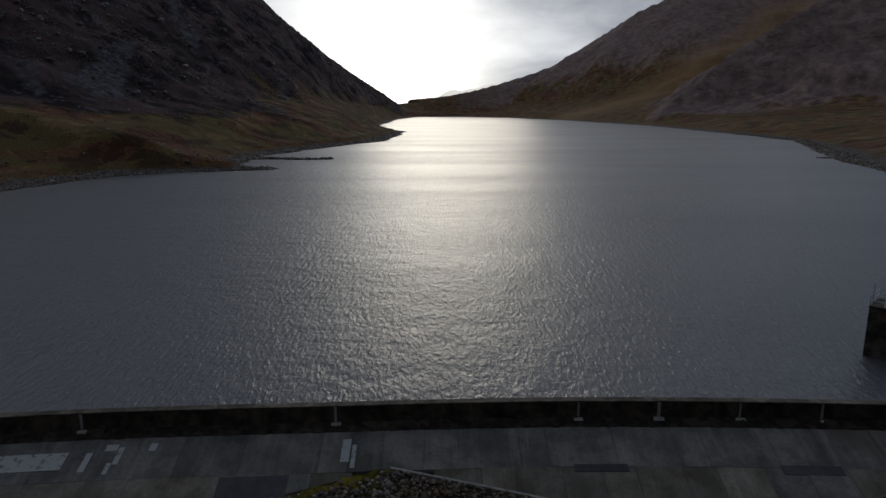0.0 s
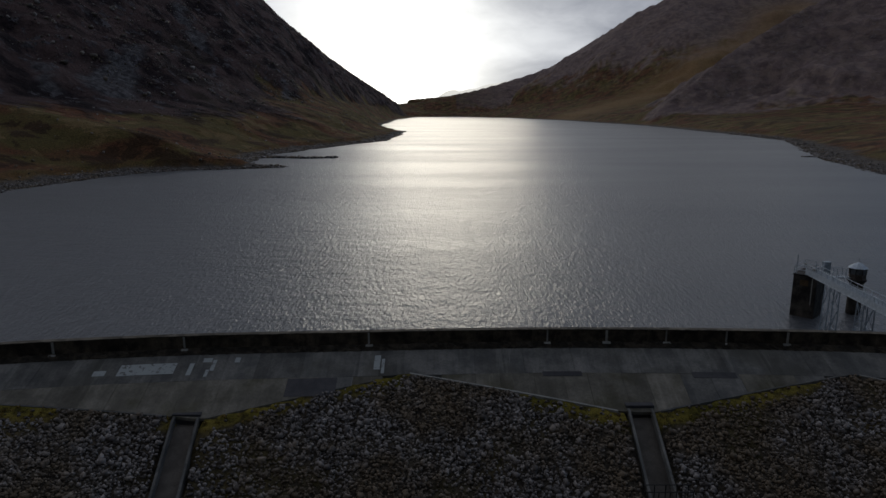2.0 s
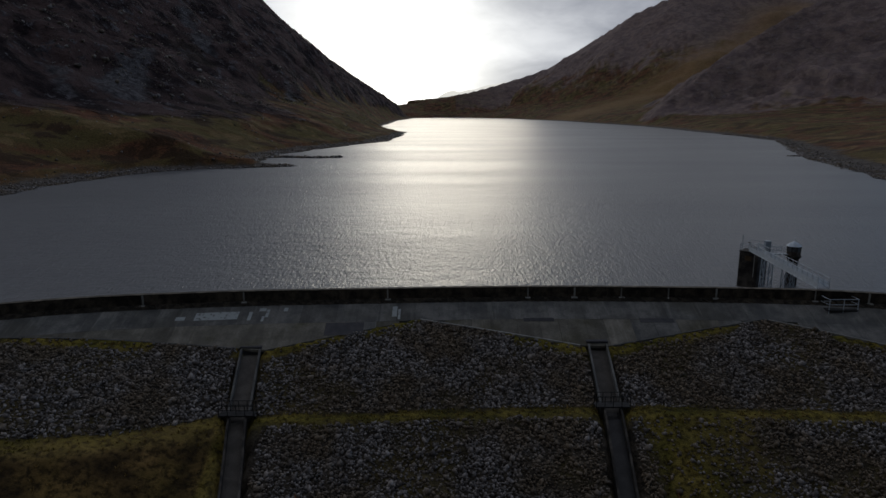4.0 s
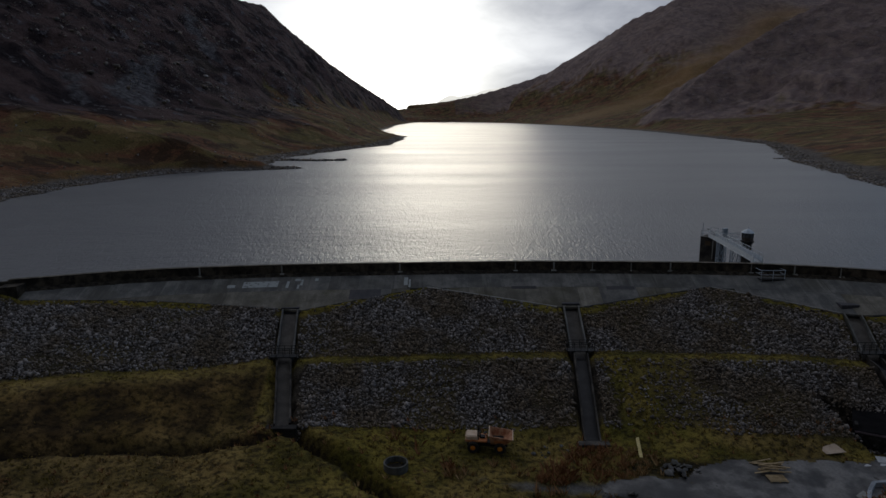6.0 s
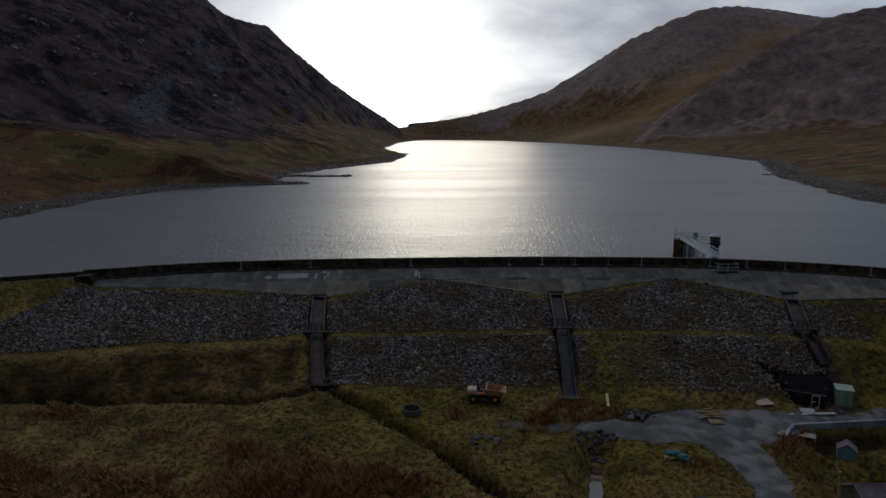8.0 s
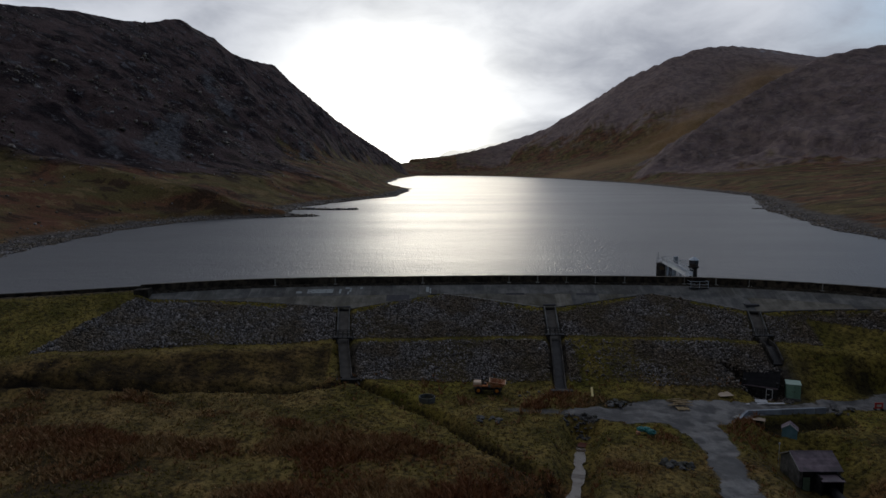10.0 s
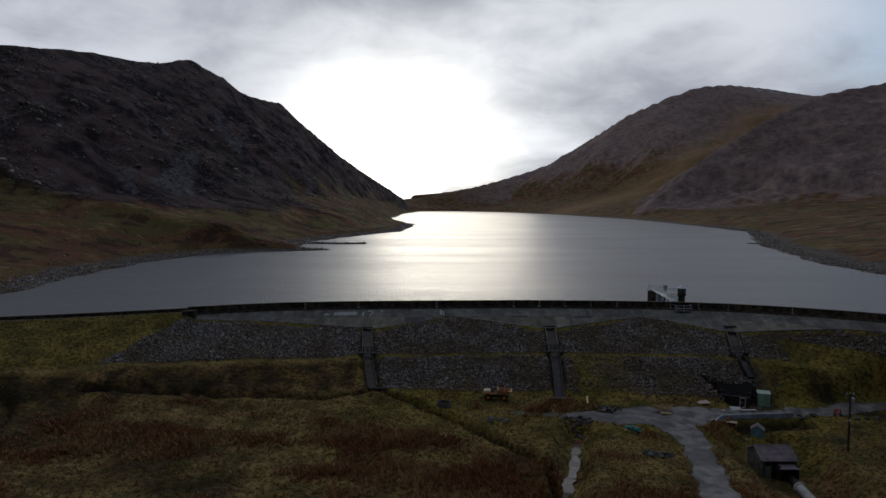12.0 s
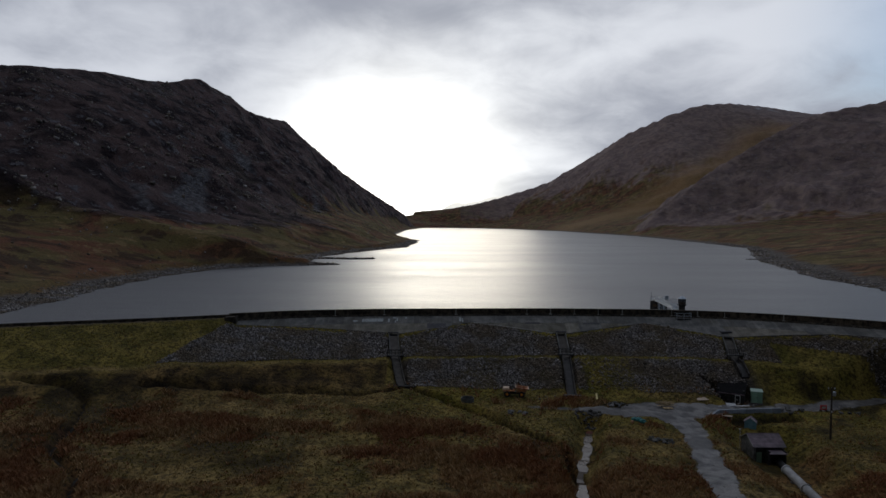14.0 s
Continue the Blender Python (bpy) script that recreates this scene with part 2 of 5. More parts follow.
def shore_left(y):
    return np.interp(y, (-60, 68, 97, 146, 192, 230, 242, 258, 270, 277, 285, 330, 366, 450, 530, 650, 770, 792, 830, 1130, 1800, 2600, 2750),
                     (-127, -125, -127, -133, -134, -126, -120, -104, -72, -70, -90, -97, -95, -75, -48, -45, -41, -43, -92, -104, -125, -104, 60))


def shore_right(y):
    return np.interp(y, (-60, 0, 60, 140, 165, 195, 255, 310, 350, 400, 450, 535, 710, 1080, 1700, 2340, 2600, 2750), (100, 104, 122, 152, 153, 157, 174, 190, 206, 226, 248, 284, 304, 336, 315, 225, 120, 60))


RIDGE_LEFT = [(-1400, 500, 120), (-800, 500, 140), (-560, 500, 155), (-425, 540, 172), (-432, 699, 202), (-424, 860, 223), (-417, 985, 256), (-404, 1110, 250), (-399, 1158, 240), (-395, 1200, 237), (-388, 1270, 241), (-373, 1396, 249), (-368, 1434, 238),
              (-352, 1560, 209), (-349, 1734, 204), (-342, 1950, 182), (-278, 2150, 131), (-196, 2350, 72), (-112, 2540, 8)]
RIDGE_NEAR = [(390, 1170, 30), (541, 1262, 131), (680, 1310, 205), (800, 1351, 260), (1000, 1400, 303), (1500, 1450, 345), (2400, 1400, 350)]
RIDGE_FAR = [(-330, 3150, 45), (-85, 3050, 62), (60, 3080, 92), (222, 3200, 134), (420, 3300, 194), (560, 3357, 247), (585, 3200, 262), (667, 2900, 330), (790, 2780, 416), (930, 2697, 477), (1080, 2740, 530), (1220, 2800, 547), (1417, 2900, 552), (1742, 3080, 548), (2600, 3200, 560)]
STREAM = [(13.5, 0.0, 0), (12.8, -2, 0), (11.4, -7.6, 0), (10.4, -11.5, 0), (9.0, -15.6, 0), (7.3, -24, 0), (5.5, -45, 0)]
DITCH = [(-15.3, 11.2, 0), (-11.3, 7.6, 0), (-7.0, 4.0, 0), (-4.2, 1.2, 0), (-1.6, -1.8, 0), (0.8, -5.7, 0), (4.3, -10.9, 0), (6.6, -14.4, 0), (7.8, -20, 0)]
DITCH_LEFT = [(-16.7, 10.2, 0), (-24, 8.5, 0), (-30, 7.6, 0), (-37, 6.3, 0), (-48, 3.8, 0), (-56, 2.6, 0)]
BROOK = [(-75, -0.5, 0), (-66, -1.0, 0), (-62.3, -3.2, 0), (-59.8, -8.8, 0), (-57.4, -20, 0), (-52.9, -24.8, 0), (-49.3, -28.1, 0), (-46.8, -35, 0), (-44, -60, 0)]
PIT = [(36.8, 2.6, 0), (40, 3.2, 0), (46, 3.9, 0)]
HOLLOW = [(37.6, -4.8, 0), (37.5, -8, 0), (36.5, -16, 0), (35.3, -30, 0), (33, -60, 0)]
TRACK = [(-2, 5.6, -0.5), (3, 4.2, 0.1), (8, 3.0, 0.3), (13, 3.6, 1.1), (20, 3.8, 2.6), (25, 4.2, 4.0), (30, 5.0, 3.4), (36, 7.0, 1.6), (43.5, 7.8, 1.6), (53.5, 9.4, 1.5), (66, 12, 1.3), (95, 14, 1.3)]
TRACK_DOWN = [(26.6, 4, 4.0), (27.2, -3.2, 1.9), (26.6, -7.4, 1.6), (25.2, -15, 1.7), (23, -25, 1.7), (18, -50, 1.6)]
FAN = [(-229, 508, 3.0), (-217, 445, 8.0), (-207, 405, 15.0)]
STREAKS = [[(-310, 790, 2.0), (-270, 715, 6.0), (-233, 650, 9.0)], [(-172, 720, 2.0), (-158, 670, 6.0)], [(-236, 384, 4.0), (-224, 366, 5.0)]]
CHUTES = [[(-19.0, 29.6), (-18.0, 21.4), (-16.1, 11.8)], [(14.3, 31.0), (13.9, 22.9), (12.8, 10.9)], [(46.1, 28.2), (44.5, 20.8), (44.2, 15.6)]]
CHANNELS = (-19.0, 14.2, 46.0)


def lean_of_wall(x):
    return 1 / np.hypot(1, (wall_y(x + 2) - wall_y(x - 2)) / 4)


def off_wall(x, y):
    return (wall_y(x) - y) * lean_of_wall(x)


def apron_z(v):
    return 3.15 - 0.40 * (v - 1.1)


def apron_foot(x):
    return np.interp(x, (-51, -49, -20.2, -17.8, -3.1, 13.0, 15.4, 31.8, 44.8, 47.2, 64, 90), (1.6, 2.4, 6.9, 7.3, 3.4, 7.4, 7.4, 3.3, 7.2, 7.2, 3.8, 3.2))


def berm_z(x):
    return np.interp(x, (-120, -80, -45, -25, 46, 56, 110), (0.6, -0.4, -1.4, -2.4, -2.4, -3.0, -2.0))


def berm_off(x):
    return np.interp(x, (-90, -55, -28, -20, 44, 54, 64, 100), (17.5, 17.0, 17.2, 14.9, 14.4, 12.6, 11.0, 9.5))


def plain(x, y):
    base = -6.4 - np.where(x < 0, 0.027, 0.042) * np.clip(x, -75, 45)
    return base + 0.55 * fbm(x, y, 16, 4, 5) * smooth(-x + 0.5 * (6 - y), -6, 14) + 0.40 * fbm(x, y, 9, 3, 7) * smooth(-x, -4, 12) + 0.18 * fbm(x, y, 4, 3, 9)


def carve(x, y, line, depth, half):
    d, _ = to_line(x + 0.5 * fbm(x, y, 4, 2, 31), y + 0.5 * fbm(x, y, 4, 2, 33), line)
    return depth * (1 - smooth(d, half * 0.25, half))


def dam_side(x, y):
    """Downstream of the wall: stone-pitched bank, grassy berm, lower bank, and the flat below."""
    v = off_wall(x, y)
    foot, bz, bo = apron_foot(x), berm_z(x), berm_off(x)
    top = apron_z(foot)
    inside = smooth(x, -51.5, -48.5) * smooth(-x, -88, -84)
    upper_dam = np.where(v < foot, apron_z(np.maximum(v, 0.6)) - 0.28, top + (bz - top) * np.clip((v - foot) / (bo - foot), 0, 1))
    upper_bank = 3.9 + (bz - 3.9) * np.clip((v - 0.8) / (bo - 0.8), 0, 1)
    upper = inside * upper_dam + (1 - inside) * upper_bank
    lower = bz - np.maximum(v - bo - 1.7 - 0.9 * smooth(-x, 18, 26), 0) * (0.43 + 0.16 * smooth(x, 32, 40) + 0.5 * smooth(x, 44, 54))
    low = plain(x, y)
    z = np.where(v < bo, upper, np.where(v < bo + 1.7, bz, lower))
    k = 0.5
    z = low + k * np.logaddexp(0, (z - low) / k)
    bumps = (1 - inside * smooth(bo - v, -0.2, 0.2)) * smooth(v, 1.5, 4)
    z = z + bumps * ((0.16 + 0.30 * smooth(-x, 14, 24)) * fbm(x, y, 6, 4, 21) + 0.18 * fbm(x, y, 1.9, 3, 22))
    z = z - carve(x, y, STREAM, 2.2, 3.0) - carve(x, y, DITCH, 1.9, 1.1) - carve(x, y, DITCH_LEFT, 0.9, 0.9) - carve(x, y, BROOK, 1.1, 1.0) - 2.9 * (1 - smooth(to_line(x, y, HOLLOW)[0], 2.0, 7.5))
    z = z - 1.5 * (1 - smooth(to_line(x, y, PIT)[0], 0.9, 2.3))
    pad = smooth(x + 0.4 * (y - 10), 38.6, 39.4) * smooth(-x, -47.2, -46.2) * smooth(y, 8.0, 9.0) * smooth(-y - 0.5 * x, -34.7, -33.9)
    z = z * (1 - pad) + np.minimum(z, -8.1) * pad
    d, _ = to_line(x, y, TRACK)
    k = (1 - smooth(d, 2.0, 4.6)) * smooth(x, 40, 46)
    z = z * (1 - k) + np.minimum(z, -7.75) * k
    for line in CHUTES:
        d, _ = to_line(x, y, [(*p, 0) for p in line])
        z = z - 0.9 * (1 - smooth(d, 0.85, 1.1))
    return z


def hill(x, y, out, line, bend, foot_t, foot_h):
    """A hillside that rises from the shore to a ridge line: its height, and how far up the slope."""
    d, top = to_line(x, y, line)
    t = out / (out + d + 1e-6)
    t = t + 0.05 * fbm(x, y, 130, 4, 51) * t * (1 - t) * 4
    prof = np.where(t < foot_t, foot_h * (np.clip(t, 0, 1) / foot_t) ** 1.15, foot_h + (1 - foot_h) * (np.clip((t - foot_t) / (1 - foot_t), 0, 1)) ** bend)
    return top * prof, t


def height(x, y):
    """Height of the ground, and how steep and high it stands in the hills."""
    sl, sr = shore_left(y), shore_right(y)
    wob = 5 * fbm(x, y, 40, 4, 41) * smooth(y, 100, 400) + 2.5 * fbm(x, y, 11, 3, 43)
    dl, dr = sl - x + wob, x - sr + wob
    far = y - 2720 + 6 * wob
    ds = np.maximum(np.maximum(dl, dr), far)
    out = np.maximum(ds, 0)

    hl, tl = hill(x, y, out, RIDGE_LEFT, 0.95, 0.30, 0.17)
    hn, tn = hill(x, y, out, RIDGE_NEAR, 1.05, 0.32, 0.14)
    hf, tf = hill(x, y, out, RIDGE_FAR, 1.0, 0.3, 0.15)
    left = (x < 0.5 * (sl + sr)) & (y < 2700)
    right = np.maximum(hn, hf) + 6 * np.exp(-np.abs(hn - hf) / 12)
    h = np.where(left, hl, right)
    t = np.where(left, tl, np.maximum(tn, tf))
    steep = smooth(t, 0.28, 0.42)
    rugged = np.where(left, 1.0, np.where(hn > hf, 1.1, 0.55))
    h = h + steep * (15.0 * fbm(x, y, 105, 6, 61, True) + 5.5 * fbm(x, y, 24, 5, 63, True)) * rugged * smooth(h, 15, 60) * (1 - 0.85 * smooth(t, 0.78, 0.97))
    h = h + smooth(out, 8, 40) * (1 - steep) * (1.6 * fbm(x, y, 28, 5, 65) + 0.4 * fbm(x, y, 6, 3, 67)) + smooth(out, 0, 3) * 0.35 * fbm(x, y, 3.5, 4, 69)
    shelf = out / np.where(left, 1.0, 1 + 0.75 * smooth(-y, -620, -420))
    beach = WATER_Z + 0.11 * np.minimum(shelf, 16) + 1.2 * smooth(shelf, 15, 19)
    land = beach + h * smooth(shelf, 6, 60)
    bed = WATER_Z - 0.25 - 0.09 * np.minimum(-np.minimum(ds, 0), 60)
    z = np.where(ds > 0, land, bed)
    v = off_wall(np.clip(x, -128, 113), y)
    side = (x > -170) & (x < 170) & (v > 0)
    down = dam_side(np.clip(x, -128, 113), y) + smooth(np.abs(x + 8), 100, 200) * 9
    blend = smooth(v, -1.0, 0.6)
    valley = plain(x, y) + 0.22 * np.maximum(np.abs(x) - 110, 0) ** 0.9 + 1.5 * fbm(x, y, 60, 4, 71)
    low_side = np.where(np.abs(x) < 128, down, np.minimum(valley, down + 6))
    k = blend * smooth(-y, -75, -45)
    z = z * (1 - k) + low_side * k
    return z, steep, out, v, t


def lines(dense_lo, dense_hi, step, lo, hi, grow, grow_low):
    """Grid lines: even in the middle, wider and wider outside."""
    out = list(np.arange(dense_lo, dense_hi, step))
    s, p = step, dense_hi
    while p < hi:
        out.append(p)
        s = min(s * (1 + grow), 60)
        p += s
    s, p = step, dense_lo
    while p > lo:
        s = min(s * (1 + grow_low), 60)
        p -= s
        out.insert(0, p)
    return np.array(out)


def sheet(name, xs, ys, z, keep, masks, mat):
    """A height sheet as one mesh, with its masks as attributes."""
    nx, ny = len(xs), len(ys)
    idx = np.arange(nx * ny).reshape(ny, nx)
    quads = np.stack([idx[:-1, :-1], idx[:-1, 1:], idx[1:, 1:], idx[1:, :-1]], -1).reshape(-1, 4)
    kq = keep.ravel()[quads].any(1)
    quads = quads[kq]
    used, inv = np.unique(quads.ravel(), return_inverse=True)
    X, Y = np.meshgrid(xs, ys)
    co = np.stack([X.ravel()[used], Y.ravel()[used], z.ravel()[used]], -1).astype(np.float32)
    me = bpy.data.meshes.new(name)
    me.vertices.add(len(co))
    me.vertices.foreach_set("co", co.ravel())
    me.loops.add(len(quads) * 4)
    me.loops.foreach_set("vertex_index", inv.astype(np.int32))
    me.polygons.add(len(quads))
    me.polygons.foreach_set("loop_start", np.arange(0, len(quads) * 4, 4, dtype=np.int32))
    me.polygons.foreach_set("use_smooth", np.ones(len(quads), bool))
    for k, m in masks.items():
        me.attributes.new(k, "FLOAT", "POINT").data.foreach_set("value", m.ravel()[used].astype(np.float32))
    me.update()
    me.validate()
    me.materials.append(mat)
    return new(name, me)


def part(name, bm, mat, parent=None, label=""):
    """Links a bmesh as one mesh object, under a thing or on its own."""
    me = bpy.data.meshes.new(name)
    bm.to_mesh(me)
    bm.free()
    me.materials.append(mat)
    ob = new(name, me)
    if parent:
        ob.parent = parent
    if label:
        ob["label"] = label
    return ob


def piece(name, mesh, parent, m=None, label=""):
    """An object on a shared mesh, under its thing."""
    ob = new(name, mesh)
    ob.parent = parent
    if m is not None:
        ob.matrix_local = m
    if label:
        ob["label"] = label
    return ob


def thing(name, at, label, category, group="", kind="", turn=0.0):
    ob = new(name)
    ob.empty_display_size = 0.3
    ob.matrix_world = pose(*at, 0, 0, turn)
    return tagged(ob, label, category, group, kind)


def box(bm, lo, hi, bevel=0.0, m=None):
    made = bmesh.ops.create_cube(bm, size=1.0)["verts"]
    c, s = [(a + b) / 2 for a, b in zip(lo, hi)], [b - a for a, b in zip(lo, hi)]
    bmesh.ops.transform(bm, matrix=(m or Matrix()) @ Matrix.LocRotScale(c, None, s), verts=made)
    if bevel:
        edges = {e for v in made for e in v.link_edges}
        bmesh.ops.bevel(bm, geom=list(edges), offset=bevel, segments=1, affect="EDGES", clamp_overlap=True)
    return made


def rod(bm, a, b, r, sides=8, r2=None):
    a, b = Vector(a), Vector(b)
    d = b - a
    m = Matrix.Translation((a + b) / 2) @ d.to_track_quat("Z", "Y").to_matrix().to_4x4()
    bmesh.ops.create_cone(bm, cap_ends=True, segments=sides, radius1=r, radius2=r if r2 is None else r2, depth=d.length, matrix=m)


def boxed(*args, bevel=0.0, m=None):
    bm = bmesh.new()
    for lo, hi in args:
        box(bm, lo, hi, bevel, m)
    return bm


# ---------- ground ----------
GX = lines(-92, 92, 0.6, -3200, 3200, 0.0145, 0.0145)
GY = lines(-46, 44, 0.6, -3000, 4700, 0.0095, 0.06)
X, Y = np.meshgrid(GX, GY)
Z, steep, out, v, t = height(X, Y)
n1, n2 = fbm(X, Y, 45, 5, 81), fbm(X, Y, 9, 4, 83)
down = smooth(v, 0.0, 2.0) * smooth(-Y, -70, -45)
def gravel_mask(x, y):
    g1 = np.zeros_like(x)
    for line in (TRACK, TRACK_DOWN):
        d, w = to_line(x, y, line)
        g1 = np.maximum(g1, smooth(w + 0.9 * fbm(x, y, 3.0, 4, 91) - d, -0.35, 0.45))
    return g1


def rush_field(x, y):
    """Where the rusty rushes stand in drifts on the flat."""
    return 0.95 * fbm(0.5 * x, 1.15 * y, 11, 4, 141) + 0.45 * fbm(x, y, 5, 3, 143)


masks = {}
masks["gravel"] = gravel_mask(X, Y) * smooth(-Y, -30, -20)
crag_from = np.interp(Y, (200, 270, 340, 420, 480, 620), (0.31, 0.25, 0.20, 0.15, 0.16, 0.30))
crag_l = smooth(t + 0.12 * n1 + 0.05 * n2 - crag_from, 0.0, 0.05) * (X < 0.5 * (shore_left(Y) + shore_right(Y))) * smooth(-Y, -2550, -2350)
hill_near, hill_far = hill(X, Y, out, RIDGE_NEAR, 1.05, 0.32, 0.14)[0], hill(X, Y, out, RIDGE_FAR, 1.0, 0.3, 0.15)[0]
buttress = smooth(hill_near - hill_far, -4, 10) * smooth(hill_near + 14 * n1 + 6 * n2, 24, 36)
crag_r = np.maximum(smooth(t + 0.22 * n1, 0.42, 0.62) * 0.3, 0.52 * buttress * smooth(n1 + 0.6 * n2, -0.45, 0.1)) * (X >= 0.5 * (shore_left(Y) + shore_right(Y)))
masks["crag"] = np.where(Y > 60, np.maximum(crag_l, crag_r), 0) * (1 - down)
masks["shore"] = smooth(12 + 9 * (X > 0) * smooth(-Y, -620, -420) + 6 * n2 - out, -3, 3) * (1 - down) * (Z < 8)
berm_line = np.exp(-((v - berm_off(X) - 0.8) / 1.6) ** 2)
toe = smooth(v, berm_off(X) + 8, berm_off(X) + 11)
bank = smooth(v, berm_off(X) + 1, berm_off(X) + 3) * (1 - toe)
bank_all = smooth(v, berm_off(X) + 1, berm_off(X) + 3) * (1 - smooth(v + 0.8 * n2, berm_off(X) + 9.6, berm_off(X) + 10.8))
masks["green"] = np.clip(np.where(down > 0.5, np.maximum.reduce([berm_line, (1 - toe) * np.where((X < -19) & (v > berm_off(X) + 2), 0.3 + 0.8 * n2, 0.75), smooth(X, -22, -14) * (0.6 + n2) * smooth(Y, -24, 4), 0.12 + 0.8 * n1]), 0.10 + 0.7 * n1 * smooth(-out, -160, -40)), 0, 1)
masks["bracken"] = np.clip(np.where(down > 0.5, np.maximum(toe, 0.7 * bank * (X > 47)) * np.clip(0.32 + 2.2 * rush_field(X, Y) + 0.25 * smooth(-Y, 2, 30), 0, 1) * (1 - 0.92 * smooth(X, -17, -9) * smooth(Y, -16, 0)), 0.75 + 0.8 * n1), 0, 1)
panel = smooth(X, -19, -16) * smooth(-X, -47, -44)
patchy = 1 - smooth(X, 15, 17) * (1 - smooth(X + 5 * (n1 + 0.7 * n2) + 3 * fbm(X, Y, 3, 3, 177), 20, 28))
moss = smooth(fbm(X, Y, 9, 3, 127), -0.25, -0.1) * smooth(apron_foot(X) + 1.25 + 0.9 * n2 - v, -0.3, 0.4)
stone_up = (1 - moss) * (v < berm_off(X) + 0.1) * ((X < 52) | (v < 8.0)) * smooth(v - apron_foot(X), -0.5, 0.2) * smooth(X + 50 + (v - 2) * 0.45, -0.6, 0.6) * smooth(-X, -74, -70)
stone_low = panel * bank_all * patchy
masks["green"] = np.where(down > 0.5, np.maximum(masks["green"], moss * (v < berm_off(X))), masks["green"])
masks["scree"] = np.maximum(stone_up, stone_low) * (down > 0.5) * (1 - 0.25 * smooth(fbm(X, Y, 6, 4, 191), 0.12, 0.3))
scree_l = smooth(fbm(X, Y, 60, 4, 101) + 0.5 * fbm(X * 0.35, Y * 1.0, 26, 3, 103), 0.36, 0.5) * smooth(t, 0.22, 0.3) * smooth(-t, -0.62, -0.4) * (X < 0) * (Y > 200) * (Y < 2300)
masks["scree"] = np.maximum(masks["scree"], 0.7 * scree_l)
right_side = X >= 0.5 * (shore_left(Y) + shore_right(Y))
DRY_BAND = [(300, 1750, 0), (520, 1900, 0), (760, 2050, 0), (980, 2200, 0), (1250, 2450, 0)]
band = np.exp(-(to_line(X, Y, DRY_BAND)[0] / 130) ** 2)
# dry grass; on the right slope its paleness also holds haze and raking light
masks["dry"] = np.where((Y > 60) & right_side, np.clip(0.5 + 0.9 * n1 + 0.9 * band, 0, 1), np.where(down > 0.5, 0, 0.25 * np.clip(n1 + 0.3, 0, 1)))
masks["crag"] = masks["crag"] * np.where(right_side, 1 - 0.9 * band * (1 - buttress), 1)
wet = np.minimum.reduce([to_line(X, Y, l)[0] - w for l, w in ((DITCH, 0.6), (DITCH_LEFT, 0.35), (BROOK, 0.15))])
hag = smooth(fbm(X, Y, 12, 4, 151) + 0.4 * n2, 0.16, 0.40) * smooth(v, berm_off(X) + 3, berm_off(X) + 6)
masks["peat_and_shade"] = np.clip(np.maximum(1 - smooth(wet, -0.1, 0.5), 0.6 * hag * (1 - masks["gravel"]) * (1 - smooth(X, -18, -10) * smooth(Y, -14, 0))), 0, 1) * (down > 0.5)
# pit behind the kerb: its shade painted as near-black ground
masks["peat_and_shade"] = np.maximum(masks["peat_and_shade"], 0.85 * (1 - smooth(to_line(X, Y, PIT)[0] + 0.8 * n2, 1.6, 2.6)) * (down > 0.5))
spoil = smooth(1.0 + 0.7 * n2 - np.hypot((X - 19.5) / 6.0, (Y - 7.0) / 1.5), -0.1, 0.35)
# dark line where the stone slope meets the berm
berm_dark_line = np.exp(-((v - berm_off(X) - 0.35) / 0.5) ** 2) * smooth(X, -14, -10) * smooth(-X, -43, -40) * np.clip(0.7 + n2, 0, 1)
masks["peat_and_shade"] = np.maximum(masks["peat_and_shade"], np.maximum(0.8 * spoil, 0.8 * berm_dark_line) * (down > 0.5))
masks["gravel"] = masks["gravel"] * (1 - 0.8 * spoil)
# left bank: black heather blotches that also darken it for its shade
rough_bank = smooth(v, berm_off(X) + 2.4, berm_off(X) + 3.6) * (1 - toe) * (X < -19)
masks["peat_and_shade"] = np.maximum(masks["peat_and_shade"], rough_bank * smooth(0.5 * n2 + 0.9 * fbm(X, Y, 2.5, 3, 171), -0.35, 0.25) * 0.8)
masks["bracken"] = np.maximum(masks["bracken"], 0.35 * rough_bank)
moor_bank = smooth(v, berm_off(X) + 0.5, berm_off(X) + 2.5) * smooth(X, 45, 48) * (1 - masks["gravel"])
masks["peat_and_shade"] = np.maximum(masks["peat_and_shade"], 0.85 * moor_bank * smooth(fbm(X, Y, 7, 4, 181), -0.22, 0.12) * (down > 0.5))
masks["dry"] = np.maximum(masks["dry"], 0.6 * smooth(-X, 16, 22) * np.exp(-((v - berm_off(X) - 1.2) / 1.1) ** 2) * (down > 0.5) * np.clip(0.7 + n2, 0.2, 1))
masks["hill"] = (down < 0.5) * smooth(out, 8, 22) * np.where(right_side, 1 - 0.85 * band, 1)
masks["heath"] = np.where((Y > 60) & right_side, smooth(t + 0.16 * n1 + 0.10 * n2 - 0.10 * (1 - buttress), 0.34, 0.50) * (1 - 0.85 * band), 0)
far_end = np.where(Y > 2450, smooth(X, -100, 420), 1.0)
masks["heath"] = masks["heath"] * far_end
masks["dry"] = np.where((Y > 2450), masks["dry"] * (0.35 + 0.65 * far_end), masks["dry"])
masks["snow"] = np.exp(-((X - 1330) / 120) ** 2 - ((Y - 2850) / 60) ** 2) * smooth(fbm(X, Y, 50, 4, 161), -0.05, 0.2) * 0.8
talus = np.zeros_like(X)
